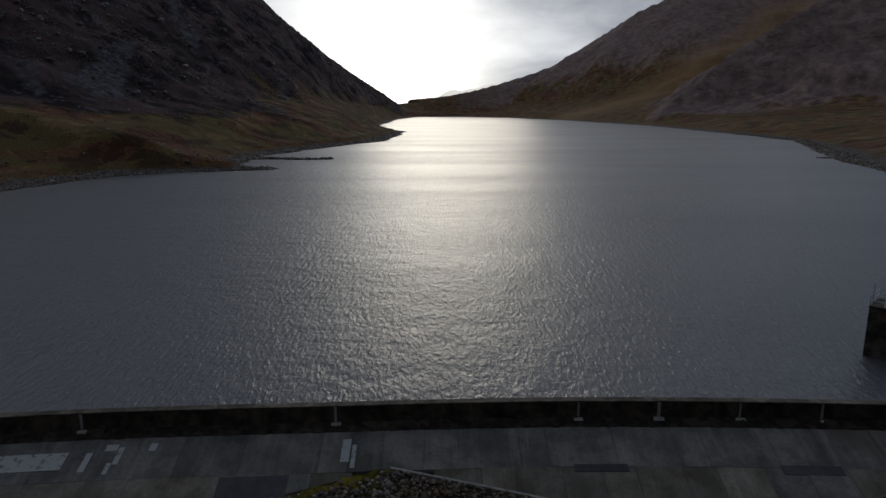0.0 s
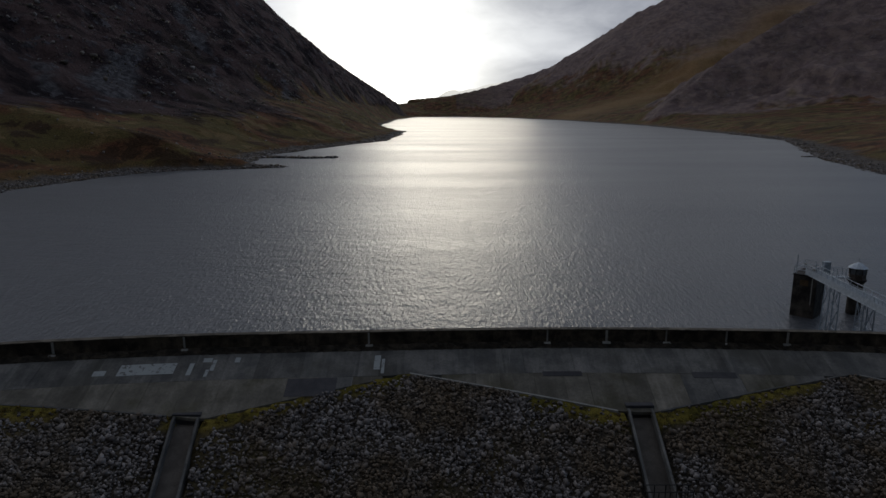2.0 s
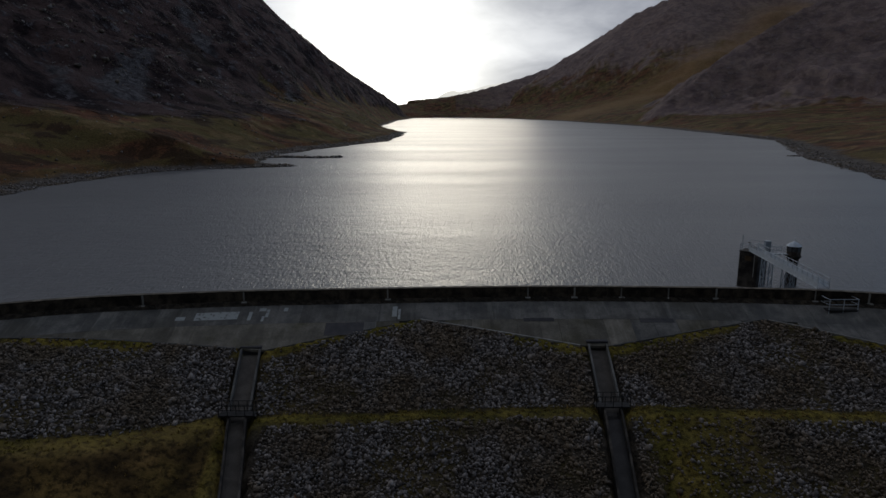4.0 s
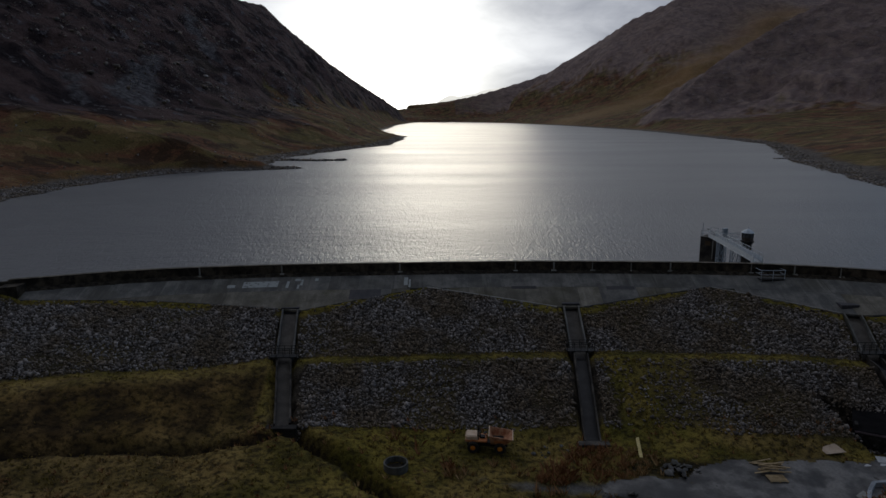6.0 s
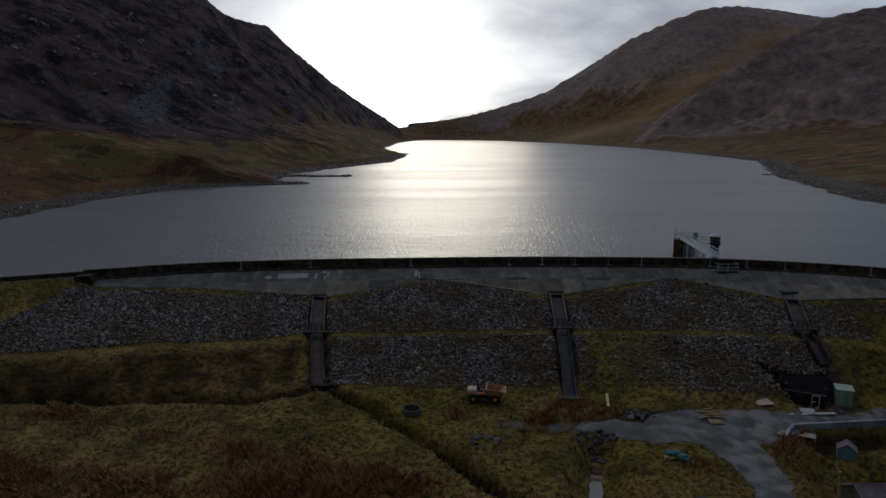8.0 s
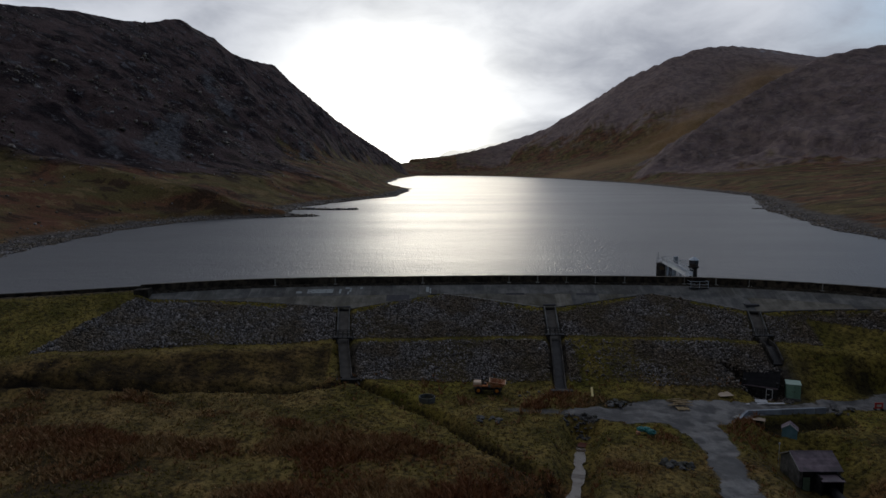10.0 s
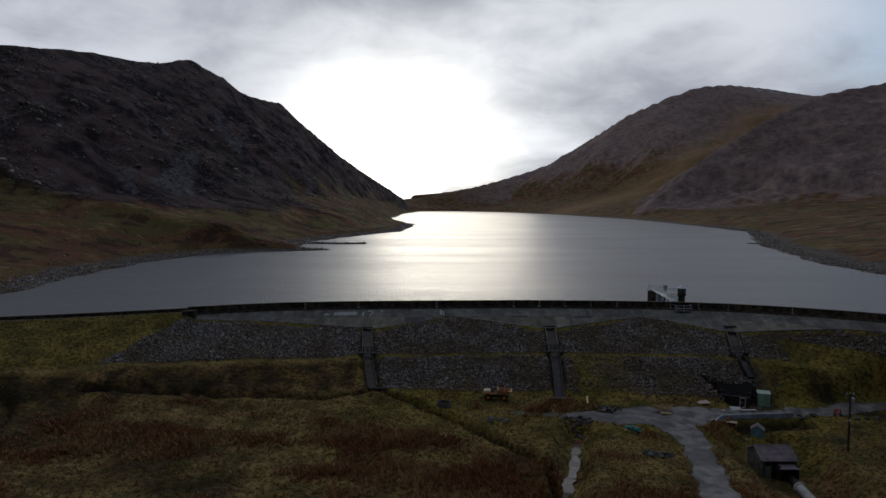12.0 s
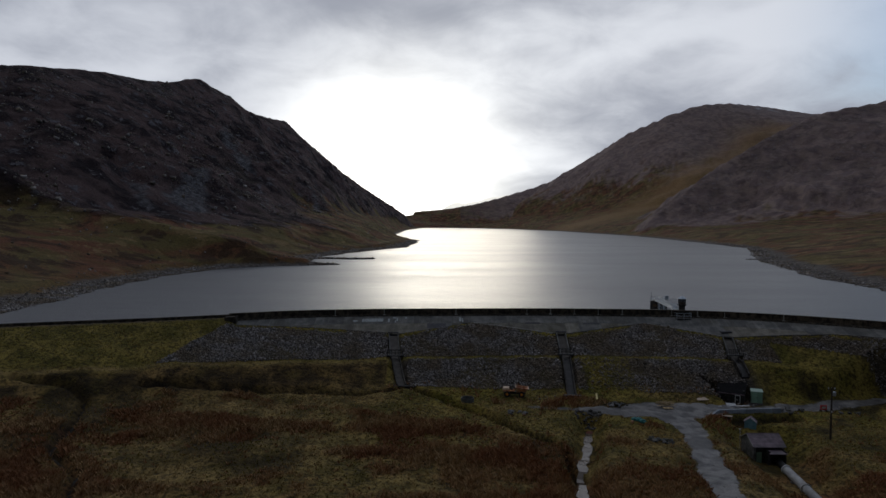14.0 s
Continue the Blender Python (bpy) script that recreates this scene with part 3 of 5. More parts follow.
for line in [FAN] + STREAKS:
    d, w = to_line(X + 6 * n2, Y + 9 * n2, line)
    talus = np.maximum(talus, smooth(w - d, -2.5, 2.5))
masks["talus"] = talus * (Y > 200) * (X < 0) * np.clip(0.85 + 0.5 * n2, 0, 1)
keep = (Z > WATER_Z - 2.5) | (v > -1.5)
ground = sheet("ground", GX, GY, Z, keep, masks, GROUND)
tagged(ground, "rough moorland of brown rushes, grass, heather and dark crags", "ground", kind="structure")

# ---------- lake ----------
bm = bmesh.new()
ring = [(-150, 10.0), (-124, 2.0)] + [(x, float(wall_y(x)) + 0.35) for x in range(-116, 112, 4)] + [(112, -6.0)] + [(x, y) for x, y in ((240, 60), (420, 600), (480, 1400), (420, 2300), (120, 2790), (-230, 2700), (-230, 1200), (-190, 300), (-190, 60))]
bm.faces.new([bm.verts.new((x, y, WATER_Z)) for x, y in ring])
bmesh.ops.triangulate(bm, faces=bm.faces[:])
tagged(part("water", bm, WATER), "wind-rippled grey lake water reflecting the bright sky", "lake", kind="structure")

# ---------- dam: wave wall ----------
dam = thing("dam", (0, 0, 0), "old concrete and stone-pitched dam with stained wave wall", "dam")
STEP = 4.95


def ribbon(x0, x1, near, far, z0, z1, n=4, batter=0.0):
    """A curved bar that follows the wall's line between two offsets and heights."""
    bm = bmesh.new()
    rows = []
    for i in range(n + 1):
        x = x0 + (x1 - x0) * i / n
        y, c = float(wall_y(x)), 1 / float(lean_of_wall(x))
        rows.append([bm.verts.new(p) for p in ((x, y - near * c - batter, z0), (x, y - near * c, z1), (x, y - far * c, z1), (x, y - far * c, z0))])
    for a, b in zip(rows, rows[1:]):
        for j in range(4):
            bm.faces.new((a[j], b[j], b[(j + 1) % 4], a[(j + 1) % 4]))
    bm.faces.new(rows[0][::-1]), bm.faces.new(rows[-1])
    bmesh.ops.recalc_face_normals(bm, faces=bm.faces[:])
    return bm


PALE = mottled("limescale_concrete", (0.26, 0.26, 0.24), (0.38, 0.375, 0.35), 2.0, 0.85, 0, 0.01)
DARKSLAB = mottled("damp_dark_concrete", (0.050, 0.050, 0.058), (0.075, 0.073, 0.078), 1.2, 0.7, 0, 0.005)
def flaking(g, pos):
    f = g.noise(pos, 2.6, 6.0, 0.7, 0.5)
    return g.mix(g.step(f, 0.37, 0.47), (0.14, 0.14, 0.13), (0.36, 0.39, 0.39)), f, 0.004


WHITEWASH = material("bleached_flaking_patch", flaking, 0.85)
RUBBLE = mottled("mossy_rubble_footing", (0.022, 0.019, 0.014), (0.085, 0.070, 0.052), 1.6, 0.95, 0, 0.08, (0.020, 0.018, 0.014))
STEEL = mottled("galvanised_steel", (0.40, 0.46, 0.52), (0.56, 0.62, 0.68), 3.0, 0.45, 0.2, 0.002)
IRON = mottled("dark_painted_iron", (0.025, 0.026, 0.028), (0.045, 0.045, 0.046), 3.0, 0.6, 0.3, 0.004)
WETFLOOR = mottled("wet_algae_floor", (0.014, 0.014, 0.016), (0.034, 0.033, 0.036), 1.0, 0.5)
CHUTE = mottled("damp_brown_concrete", (0.070, 0.062, 0.055), (0.11, 0.10, 0.088), 1.0, 0.7)
TOWER = mottled("wet_stained_concrete", (0.020, 0.018, 0.017), (0.105, 0.092, 0.078), 0.8, 0.8, 0, 0.02, (0.010, 0.009, 0.009), 0.3, (1.6, 1.6, 0.3))


def ground_at(x, y):
    return float(height(np.array([float(x)]), np.array([float(y)]))[0][0])


k = -13
while 13.29 + k * STEP < 92:
    x = 13.29 + k * STEP
    top = 4.6 if x > -51.5 else 4.35
    part("wall_panel", ribbon(x + 0.008, x + STEP - 0.008, 0.45, 0.0, 3.2, top - 0.07, 4), WALL, dam)
    part("coping", ribbon(x + 0.01, x + STEP - 0.01, 0.50, -0.05, top - 0.07, top, 4), COPING, dam)
    if k in (-4, -1, 0, 1, 2, 3, 5, 6, 7, 9, -7, -9):
        w = random.uniform(0.05, 0.10)
        part("joint_strip", ribbon(x - w, x + w, 0.475, 0.40, 3.55, top - 0.09, 1), PALE, dam, "pale limescale at the wall joint")
        part("joint_foot", ribbon(x - random.uniform(0.1, 0.35), x + random.uniform(0.1, 0.35), 0.62, 0.40, 3.40, 3.48 + random.uniform(0, 0.06), 2, 0.1), PALE, dam, "pale lime deposit below the joint")
    k += 1
k = -26
while 13.29 + k * STEP < -53:
    x = 13.29 + k * STEP
    part("wall_panel", ribbon(x + 0.02, x + STEP - 0.02, 0.45, 0.0, 2.6, 4.38, 3), WALL, dam, "lower dark stretch of wave wall")
    k += 1


def footing(x0, x1):
    """Rough rubble ledge below the wave wall."""
    bm = bmesh.new()
    rows = []
    n = int((x1 - x0) / 0.3)
    for i in range(n + 1):
        x = x0 + (x1 - x0) * i / n
        y, c = float(wall_y(x)), 1 / float(lean_of_wall(x))
        row = []
        for off, z, r in ((-0.05, 3.55, 0.02), (0.45, 3.52, 0.05), (0.65, 3.42, 0.09), (0.85, 3.30, 0.10), (1.05, 3.18, 0.08), (1.2, 2.6, 0.02), (1.2, 1.5, 0.0)):
            row.append(bm.verts.new((x + random.uniform(-0.08, 0.08), y - (off + random.uniform(-r, r)) * c, z + random.uniform(-r, r))))
        rows.append(row)
    for a, b in zip(rows, rows[1:]):
        for j in range(len(a) - 1):
            bm.faces.new((a[j], a[j + 1], b[j + 1], b[j]))
    bmesh.ops.recalc_face_normals(bm, faces=bm.faces[:])
    return bm


for x0 in range(-50, 90, 10):
    part("footing_ledge", footing(x0, x0 + 10), RUBBLE, dam, "rough mossy rubble ledge under the wall")
part("inner_wall", ribbon(-126, 92, 0.36, 0.1, 3.1, 4.28, 110), TOWER, dam)
part("core_wall", ribbon(-126, 112, 0.40, -0.3, -3.0, 3.3, 80), TOWER, dam)


def slab(x0, x1, v0, v1, lift, thick=0.22, skew=0.0):
    """One apron slab between two offsets from the wall; its foot may follow the zigzag edge of the pitching."""
    bm = bmesh.new()
    n = max(2, int((x1 - x0) / 0.7))
    top, low = [], []
    for i in range(n + 1):
        x = x0 + (x1 - x0) * i / n
        a, b = [], []
        for v in (v0(x) if callable(v0) else v0, v1(x) if callable(v1) else v1):
            xx = x + skew * (v - 1.1)
            y, c = float(wall_y(xx)), 1 / float(lean_of_wall(xx))
            z = float(apron_z(v)) + lift
            a.append(bm.verts.new((xx, y - v * c, z)))
            b.append(bm.verts.new((xx, y - v * c, z - thick)))
        top.append(a), low.append(b)
    for i in range(n):
        bm.faces.new((top[i][0], top[i][1], top[i + 1][1], top[i + 1][0]))
        for j in (0, 1):
            bm.faces.new((top[i][j], top[i + 1][j], low[i + 1][j], low[i][j]))
    for i in (0, n):
        bm.faces.new((top[i][0], top[i][1], low[i][1], low[i][0]))
    bmesh.ops.recalc_face_normals(bm, faces=bm.faces[:])
    return bm


def foot_of(x):
    return float(apron_foot(x)) + 0.12


x = -49.3
while x < 88:
    w = random.choice((1.25, 1.6, 2.0, 2.4))
    mid = lambda q: min(3.75, foot_of(q))
    part("slab", slab(x + 0.006, x + w - 0.006, 1.08, mid, random.uniform(-0.012, 0.012)), SLAB, dam)
    x += w
x = -49.3
while x < 88:
    w = random.choice((1.9, 2.3, 2.7))
    if min(foot_of(x), foot_of(x + w)) > 3.85:
        part("slab", slab(x + 0.008, x + w - 0.008, 3.765, lambda q: max(3.8, foot_of(q)), random.uniform(-0.015, 0.015)), SLAB_LOW if random.random() < 0.75 else SLAB, dam)
    x += w


def patch(x0, x1, v0, v1, mat, label):
    part("repair_patch", slab(x0, x1, v0, v1, 0.022, 0.02), mat, dam, label)


patch(-12.4, -8.6, 3.85, 5.6, DARKSLAB, "dark damp repair patch")
patch(7.5, 10.6, 3.62, 4.1, DARKSLAB, "dark damp repair patch")
patch(19.3, 22.7, 3.62, 4.2, DARKSLAB, "dark damp repair patch")
patch(-25.6, -21.4, 1.9, 3.0, WHITEWASH, "bleached pale patch")
for x0, w, v0, v1 in ((-20.4, 0.35, 2.0, 3.2), (-19.5, 0.7, 1.5, 1.9), (-18.7, 0.3, 1.7, 2.8), (-17.0, 0.4, 1.5, 2.0), (-19.0, 0.25, 2.7, 3.4), (-5.9, 0.5, 1.6, 3.1), (-5.3, 0.25, 2.0, 3.5), (-27.4, 0.9, 2.4, 2.9)):
    patch(x0, x0 + w, v0, v1, WHITEWASH, "bleached pale streak")
for x0 in (-49.0, -36.0, -3.0, 15.8, 32.2, 47.8):
    x1 = {-49.0: -36.0, -36.0: -20.4, -3.0: 12.6, 15.8: 31.6, 32.2: 44.6, 47.8: 63.0}[x0]
    part("edge_kerb", slab(x0, x1, lambda q: foot_of(q) - 0.02, lambda q: foot_of(q) + 0.10, 0.05, 0.3), PALE if x0 in (-3.0, 32.2) else SLAB, dam, "thin concrete kerb along the pitching")
part("end_block", ribbon(-51.3, -49.4, 2.2, 0.3, 1.5, 4.1, 3, 0.1), WALL, dam, "short end wall of the apron")


# ---------- stepped outfall chutes down the bank ----------
def side_z(x, y):
    """Level of the bank beside a chute."""
    return float(dam_side(np.array([x]), np.array([y]))[0])


def chute(line, label, outlet=True, lower=None):
    top = thing("outfall_chute", (line[0][0], line[0][1], side_z(line[0][0] + 1.6, line[0][1])), label, "spillway chute", "outfall chutes in the dam face")
    base = Vector(top.location)
    pts = []
    for (ax, ay), (bx, by) in zip(line, line[1:]):
        for i in range(10):
            pts.append((ax + (bx - ax) * i / 10, ay + (by - ay) * i / 10))
    pts.append(line[-1])

    def run(near, far, lo, hi, pts):
        bm = bmesh.new()
        rows = []
        for i, (x, y) in enumerate(pts):
            a, b = pts[max(i - 1, 0)], pts[min(i + 1, len(pts) - 1)]
            d = Vector((b[0] - a[0], b[1] - a[1], 0)).normalized()
            s = Vector((-d.y, d.x, 0))
            z = 0.5 * (side_z(x + 1.8, y) + side_z(x - 1.8, y))
            p = Vector((x, y, z)) - base
            rows.append([bm.verts.new(p + s * o + Vector((0, 0, h))) for o, h in ((near, lo), (near, hi), (far, hi), (far, lo))])
        for a, b in zip(rows, rows[1:]):
            for j in range(4):
                bm.faces.new((a[j], b[j], b[(j + 1) % 4], a[(j + 1) % 4]))
        bm.faces.new(rows[0][::-1]), bm.faces.new(rows[-1])
        bmesh.ops.recalc_face_normals(bm, faces=bm.faces[:])
        return bm

    for stretch, half, wall, mat in ((pts[:11], 0.78, 0.17, SLAB), (pts[10:], 0.62, 0.17, TOWER)):
        part("chute_floor", run(-half, half, -1.3, -0.42, stretch), (lower or WETFLOOR) if mat is TOWER else CHUTE, top)
        part("side_wall", run(-half - wall, -half, -1.3, 0.18, stretch), mat, top)
        part("side_wall", run(half, half + wall, -1.3, 0.18, stretch), mat, top)
    head = part("head_sill", boxed(((-1.05, -0.3, -0.6), (1.05, 1.25, 0.36)), bevel=0.03), DARKSLAB, top, "dark damp sill at the head")
    x, y = line[1]
    z = side_z(x + 1.8, y) - base.z
    o = (x - base.x, y - base.y)
    deck = part("footbridge", boxed(((o[0] - 1.5, o[1] - 0.45, z + 0.22), (o[0] + 1.5, o[1] + 0.45, z + 0.34)), bevel=0.01), IRON, top, "dark iron footbridge over the chute")
    for side in (-0.42, 0.42):
        bm = bmesh.new()
        for j in range(5):
            rod(bm, (o[0] - 1.45 + j * 0.725, o[1] + side, z + 0.3), (o[0] - 1.45 + j * 0.725, o[1] + side, z + 1.3), 0.035, 6)
        for h in (0.8, 1.3):
            rod(bm, (o[0] - 1.5, o[1] + side, z + h), (o[0] + 1.5, o[1] + side, z + h), 0.035, 6)
        part("railing", bm, IRON, deck)
    if not outlet:
        return
    x, y = line[2]
    zz = side_z(x + 2.2, y) - base.z
    o = (x - base.x, y - base.y)
    part("outlet_sill", boxed(((o[0] - 1.45, o[1] - 0.75, zz - 1.5), (o[0] + 1.45, o[1] + 0.1, zz + 0.12)), bevel=0.04), TOWER, top, "dark stained outlet block")
    part("stilling_floor", boxed(((o[0] - 1.0, o[1] - 3.2, zz - 1.6), (o[0] + 1.0, o[1] - 0.74, zz - 0.75)), bevel=0.04), DARKSLAB, top)


chute(CHUTES[0], "straight concrete spillway chute with low walls beside grass bank", lower=CHUTE)
chute(CHUTES[1], "damp concrete spillway chute between stone-pitched banks")
chute(CHUTES[2], "dark overgrown concrete spillway chute above the valve hut", False)

# ---------- intake tower, gauge turret and footbridge in the lake ----------
tower = thing("intake_tower", (43.8, 61.8, -2.5), "square stained concrete intake tower standing in the water", "intake tower", turn=-45)
bm = boxed(((-1.3, -1.88, -4.5), (1.3, 1.88, 5.75)), bevel=0.05)
part("shaft", bm, TOWER, tower)
part("cap_slab", boxed(((-1.35, -1.95, 5.75), (1.38, 1.95, 5.93)), bevel=0.03), TOWER, tower)
part("lime_run", boxed(((0.75, -1.905, 2.4), (0.86, -1.87, 5.6))), PALE, tower, "white lime run down the face")
part("rust_band", boxed(((-0.5, -1.90, 4.6), (0.4, -1.87, 5.3))), mottled("rust_stain", (0.09, 0.06, 0.03), (0.14, 0.09, 0.05), 2.0), tower, "rusty stain")
for h in (6.45, 6.95):
    bm = bmesh.new()
    ring = [(-1.25, -1.9), (1.25, -1.9), (1.25, 1.9), (-1.25, 1.9)]
    for a, b in zip(ring, ring[1:] + ring[:1]):
        rod(bm, (*a, h), (*b, h), 0.03, 6)
    part("guard_rail", bm, STEEL, tower)
for p in ((-1.25, -1.9), (1.25, -1.9), (1.25, 1.9), (-1.25, 1.9), (0, -1.9), (0, 1.9)):
    bm = bmesh.new()
    rod(bm, (*p, 5.9), (*p, 6.97), 0.035, 6)
    part("rail_post", bm, STEEL, tower)
bm = bmesh.new()
rod(bm, (-1.1, -1.6, 5.9), (-1.1, -1.6, 8.2), 0.045, 6)
part("mast", bm, STEEL, tower, "thin steel mast")
bm = bmesh.new()
rod(bm, (-0.1, -1.7, 6.9), (-0.1, -1.7, 7.2), 0.03, 6)
box(bm, (-0.28, -1.9, 7.15), (0.12, -1.6, 7.32), 0.04)
part("lamp_head", bm, PALE, tower, "pale floodlight on a short post")
turret = thing("gauge_turret", (49.6, 62.0, -2.5), "round concrete gauge turret with glazed lantern cabin", "turret")


def drum(profile, sides):
    """A turned shape from radius and height steps."""
    bm = bmesh.new()
    rows = [[bm.verts.new((r * math.cos(2 * math.pi * i / sides), r * math.sin(2 * math.pi * i / sides), z)) for i in range(sides)] for r, z in profile]
    for a, b in zip(rows, rows[1:]):
        for i in range(sides):
            bm.faces.new((a[i], a[(i + 1) % sides], b[(i + 1) % sides], b[i]))
    bm.faces.new(rows[0][::-1]), bm.faces.new(rows[-1])
    bmesh.ops.recalc_face_normals(bm, faces=bm.faces[:])
    return bm


part("column", drum([(0.82, -4.5), (0.78, 2.6), (0.74, 4.5), (0.98, 4.85)], 20), TOWER, turret)
part("corbel_ring", drum([(1.0, 4.85), (1.06, 4.9), (1.06, 5.05), (1.0, 5.1)], 20), TOWER, turret)
GLASS = mottled("dusty_window_glass", (0.12, 0.13, 0.14), (0.22, 0.23, 0.24), 3.0, 0.15, 0, 0.0, None, 0.6)
part("cabin_wall", drum([(0.94, 5.1), (0.94, 5.7)], 8), mottled("rusty_cabin_panel", (0.085, 0.066, 0.056), (0.17, 0.14, 0.12), 2.0, 0.8), turret, "rust-brown cabin panels")
part("window_band", drum([(0.88, 5.7), (0.88, 6.4)], 8), GLASS, turret, "dim glazed window band")
for i in range(8):
    a = 2 * math.pi * i / 8
    bm = bmesh.new()
    rod(bm, (0.92 * math.cos(a), 0.92 * math.sin(a), 5.7), (0.92 * math.cos(a), 0.92 * math.sin(a), 6.4), 0.05, 6)
    part("mullion", bm, TOWER, turret)
roof = part("roof", drum([(1.06, 6.4), (1.08, 6.46), (0.6, 6.82), (0.1, 7.1)], 8), STEEL, turret, "pale faceted metal roof")
bm = bmesh.new()
rod(bm, (0, 0, 7.05), (0, 0, 7.6), 0.03, 6)
part("finial", bm, STEEL, roof)

link = thing("access_walkway", (45.0, 62.2, 3.2), "short steel walkway between intake tower and turret", "walkway")
part("deck", boxed(((-0.3, -0.4, -0.55), (3.9, 0.4, -0.42)), bevel=0.01), STEEL, link)
part("control_cabinet", boxed(((0.45, -0.3, -0.42), (1.25, 0.3, 1.45)), bevel=0.03), STEEL, link, "tall grey steel cabinet")
for s in (-0.38, 0.38):
    bm = bmesh.new()
    for h in (0.1, 0.6):
        rod(bm, (-0.3, s, h), (3.2, s, h), 0.03, 6)
    for j in range(4):
        rod(bm, (-0.2 + j * 1.1, s, -0.5), (-0.2 + j * 1.1, s, 0.6), 0.03, 6)
    part("railing", bm, STEEL, link)

# footbridge from the wave wall out to the tower
A, B = Vector((39.0, 36.3, 4.72)), Vector((43.0, 60.4, 3.62))
bridge = thing("steel_footbridge", A, "galvanised steel footbridge on lattice trestles over the water", "footbridge")
run = B - A
side = Vector((run.y, -run.x, 0)).normalized()
n = 16
bm = bmesh.new()
for s in (-0.55, 0.55):
    a, b = side * s, run + side * s
    for i in range(n):
        p, q = a.lerp(b, i / n), a.lerp(b, (i + 1) / n)
        rod(bm, p - Vector((0, 0, 0.05)), q - Vector((0, 0, 0.05)), 0.07, 6)
part("stringer", bm, STEEL, bridge)
bm = bmesh.new()
for i in range(60):
    p = run * (i + 0.5) / 60
    c = [p + side * s + run.normalized() * d for s, d in ((-0.55, -0.17), (0.55, -0.17), (0.55, 0.17), (-0.55, 0.17))]
    lo = [bm.verts.new(q - Vector((0, 0, 0.0))) for q in c]
    hi = [bm.verts.new(q + Vector((0, 0, 0.04))) for q in c]
    bm.faces.new(hi), bm.faces.new(lo[::-1])
    for j in range(4):
        bm.faces.new((lo[j], lo[(j + 1) % 4], hi[(j + 1) % 4], hi[j]))
part("deck_grating", bm, STEEL, bridge)
for s in (-0.55, 0.55):
    bm = bmesh.new()
    for h in (0.4, 0.75, 1.1):
        rod(bm, side * s + Vector((0, 0, h)), run + side * s + Vector((0, 0, h)), 0.04 if h > 1 else 0.028, 6)
    rail = part("handrail", bm, STEEL, bridge, "pale galvanised handrail")
    for i in range(n + 1):
        bm = bmesh.new()
        p = run * i / n + side * s
        rod(bm, p, p + Vector((0, 0, 1.1)), 0.03, 6)
        part("post", bm, STEEL, rail)
for s in (-0.57, 0.57):
    bm = bmesh.new()
    a, b = side * s, run + side * s
    lo = [bm.verts.new(p + side * d) for p in (a, b) for d in (-0.012, 0.012)]
    hi = [bm.verts.new(q.co + Vector((0, 0, 0.62))) for q in lo]
    for i, j in ((0, 1), (1, 3), (3, 2), (2, 0)):
        bm.faces.new((lo[i], lo[j], hi[j], hi[i]))
    bm.faces.new((hi[0], hi[1], hi[3], hi[2])), bm.faces.new((lo[2], lo[3], lo[1], lo[0]))
    bmesh.ops.recalc_face_normals(bm, faces=bm.faces[:])
    part("side_panel", bm, STEEL, bridge, "blue-grey steel side panel")
for f in (0.42, 0.74):
    c = run * f
    bm = bmesh.new()
    foot, head = -6.0 - A.z, c.z - 0.1
    legs = [side * s + run.normalized() * d for s, d in ((-0.5, -0.7), (0.5, -0.7), (0.5, 0.7), (-0.5, 0.7))]
    for l in legs:
        rod(bm, Vector((c.x, c.y, foot)) + l * 1.15, Vector((c.x, c.y, head)) + l, 0.07, 6)
    lv = [foot + (head - foot) * j / 4 for j in range(5)]
    for l, m2 in zip(legs, legs[1:] + legs[:1]):
        for z0, z1 in zip(lv, lv[1:]):
            rod(bm, Vector((c.x, c.y, z0)) + l * 1.08, Vector((c.x, c.y, z1)) + m2 * 1.05, 0.035, 5)
            rod(bm, Vector((c.x, c.y, z0)) + m2 * 1.08, Vector((c.x, c.y, z1)) + l * 1.05, 0.035, 5)
            rod(bm, Vector((c.x, c.y, z1)) + l * 1.05, Vector((c.x, c.y, z1)) + m2 * 1.05, 0.035, 5)
    part("trestle", bm, STEEL, bridge, "cross-braced lattice trestle")

# landing on the outer face of the wall, with steps over it
landing = thing("landing_platform", (39.9, 34.9, 2.2), "steel landing platform with rails and steps over the wall", "platform")
part("platform_deck", boxed(((-1.5, -1.0, 0.72), (1.5, 0.5, 0.84)), bevel=0.01), IRON, landing, "dark steel deck")
for s in (-1.45, 0.0, 1.45):
    bm = bmesh.new()
    rod(bm, (s, -0.95, -0.5), (s, -0.95, 1.95), 0.04, 6)
    part("post", bm, STEEL, landing)
bm = bmesh.new()
for h in (1.4, 1.95):
    rod(bm, (-1.5, -0.95, h), (1.5, -0.95, h), 0.04, 6)
    rod(bm, (-1.5, -0.95, h), (-1.5, 0.5, h), 0.035, 6)
    rod(bm, (1.5, -0.95, h), (1.5, 0.5, h), 0.035, 6)
part("railing", bm, STEEL, landing)
for j in range(5):
    part("step", boxed(((-1.0, 0.5 + j * 0.16, 0.95 + j * 0.32), (-0.1, 0.8 + j * 0.16, 1.0 + j * 0.32))), STEEL, landing)


# ---------- road surface and stream water ----------
def drape(name, xs, ys, mask, lift, mat):
    """A skin over the ground where a mask holds."""
    X2, Y2 = np.meshgrid(xs, ys)
    return sheet(name, xs, ys, height(X2, Y2)[0] + lift, mask(X2, Y2) > 0.5, {}, mat)


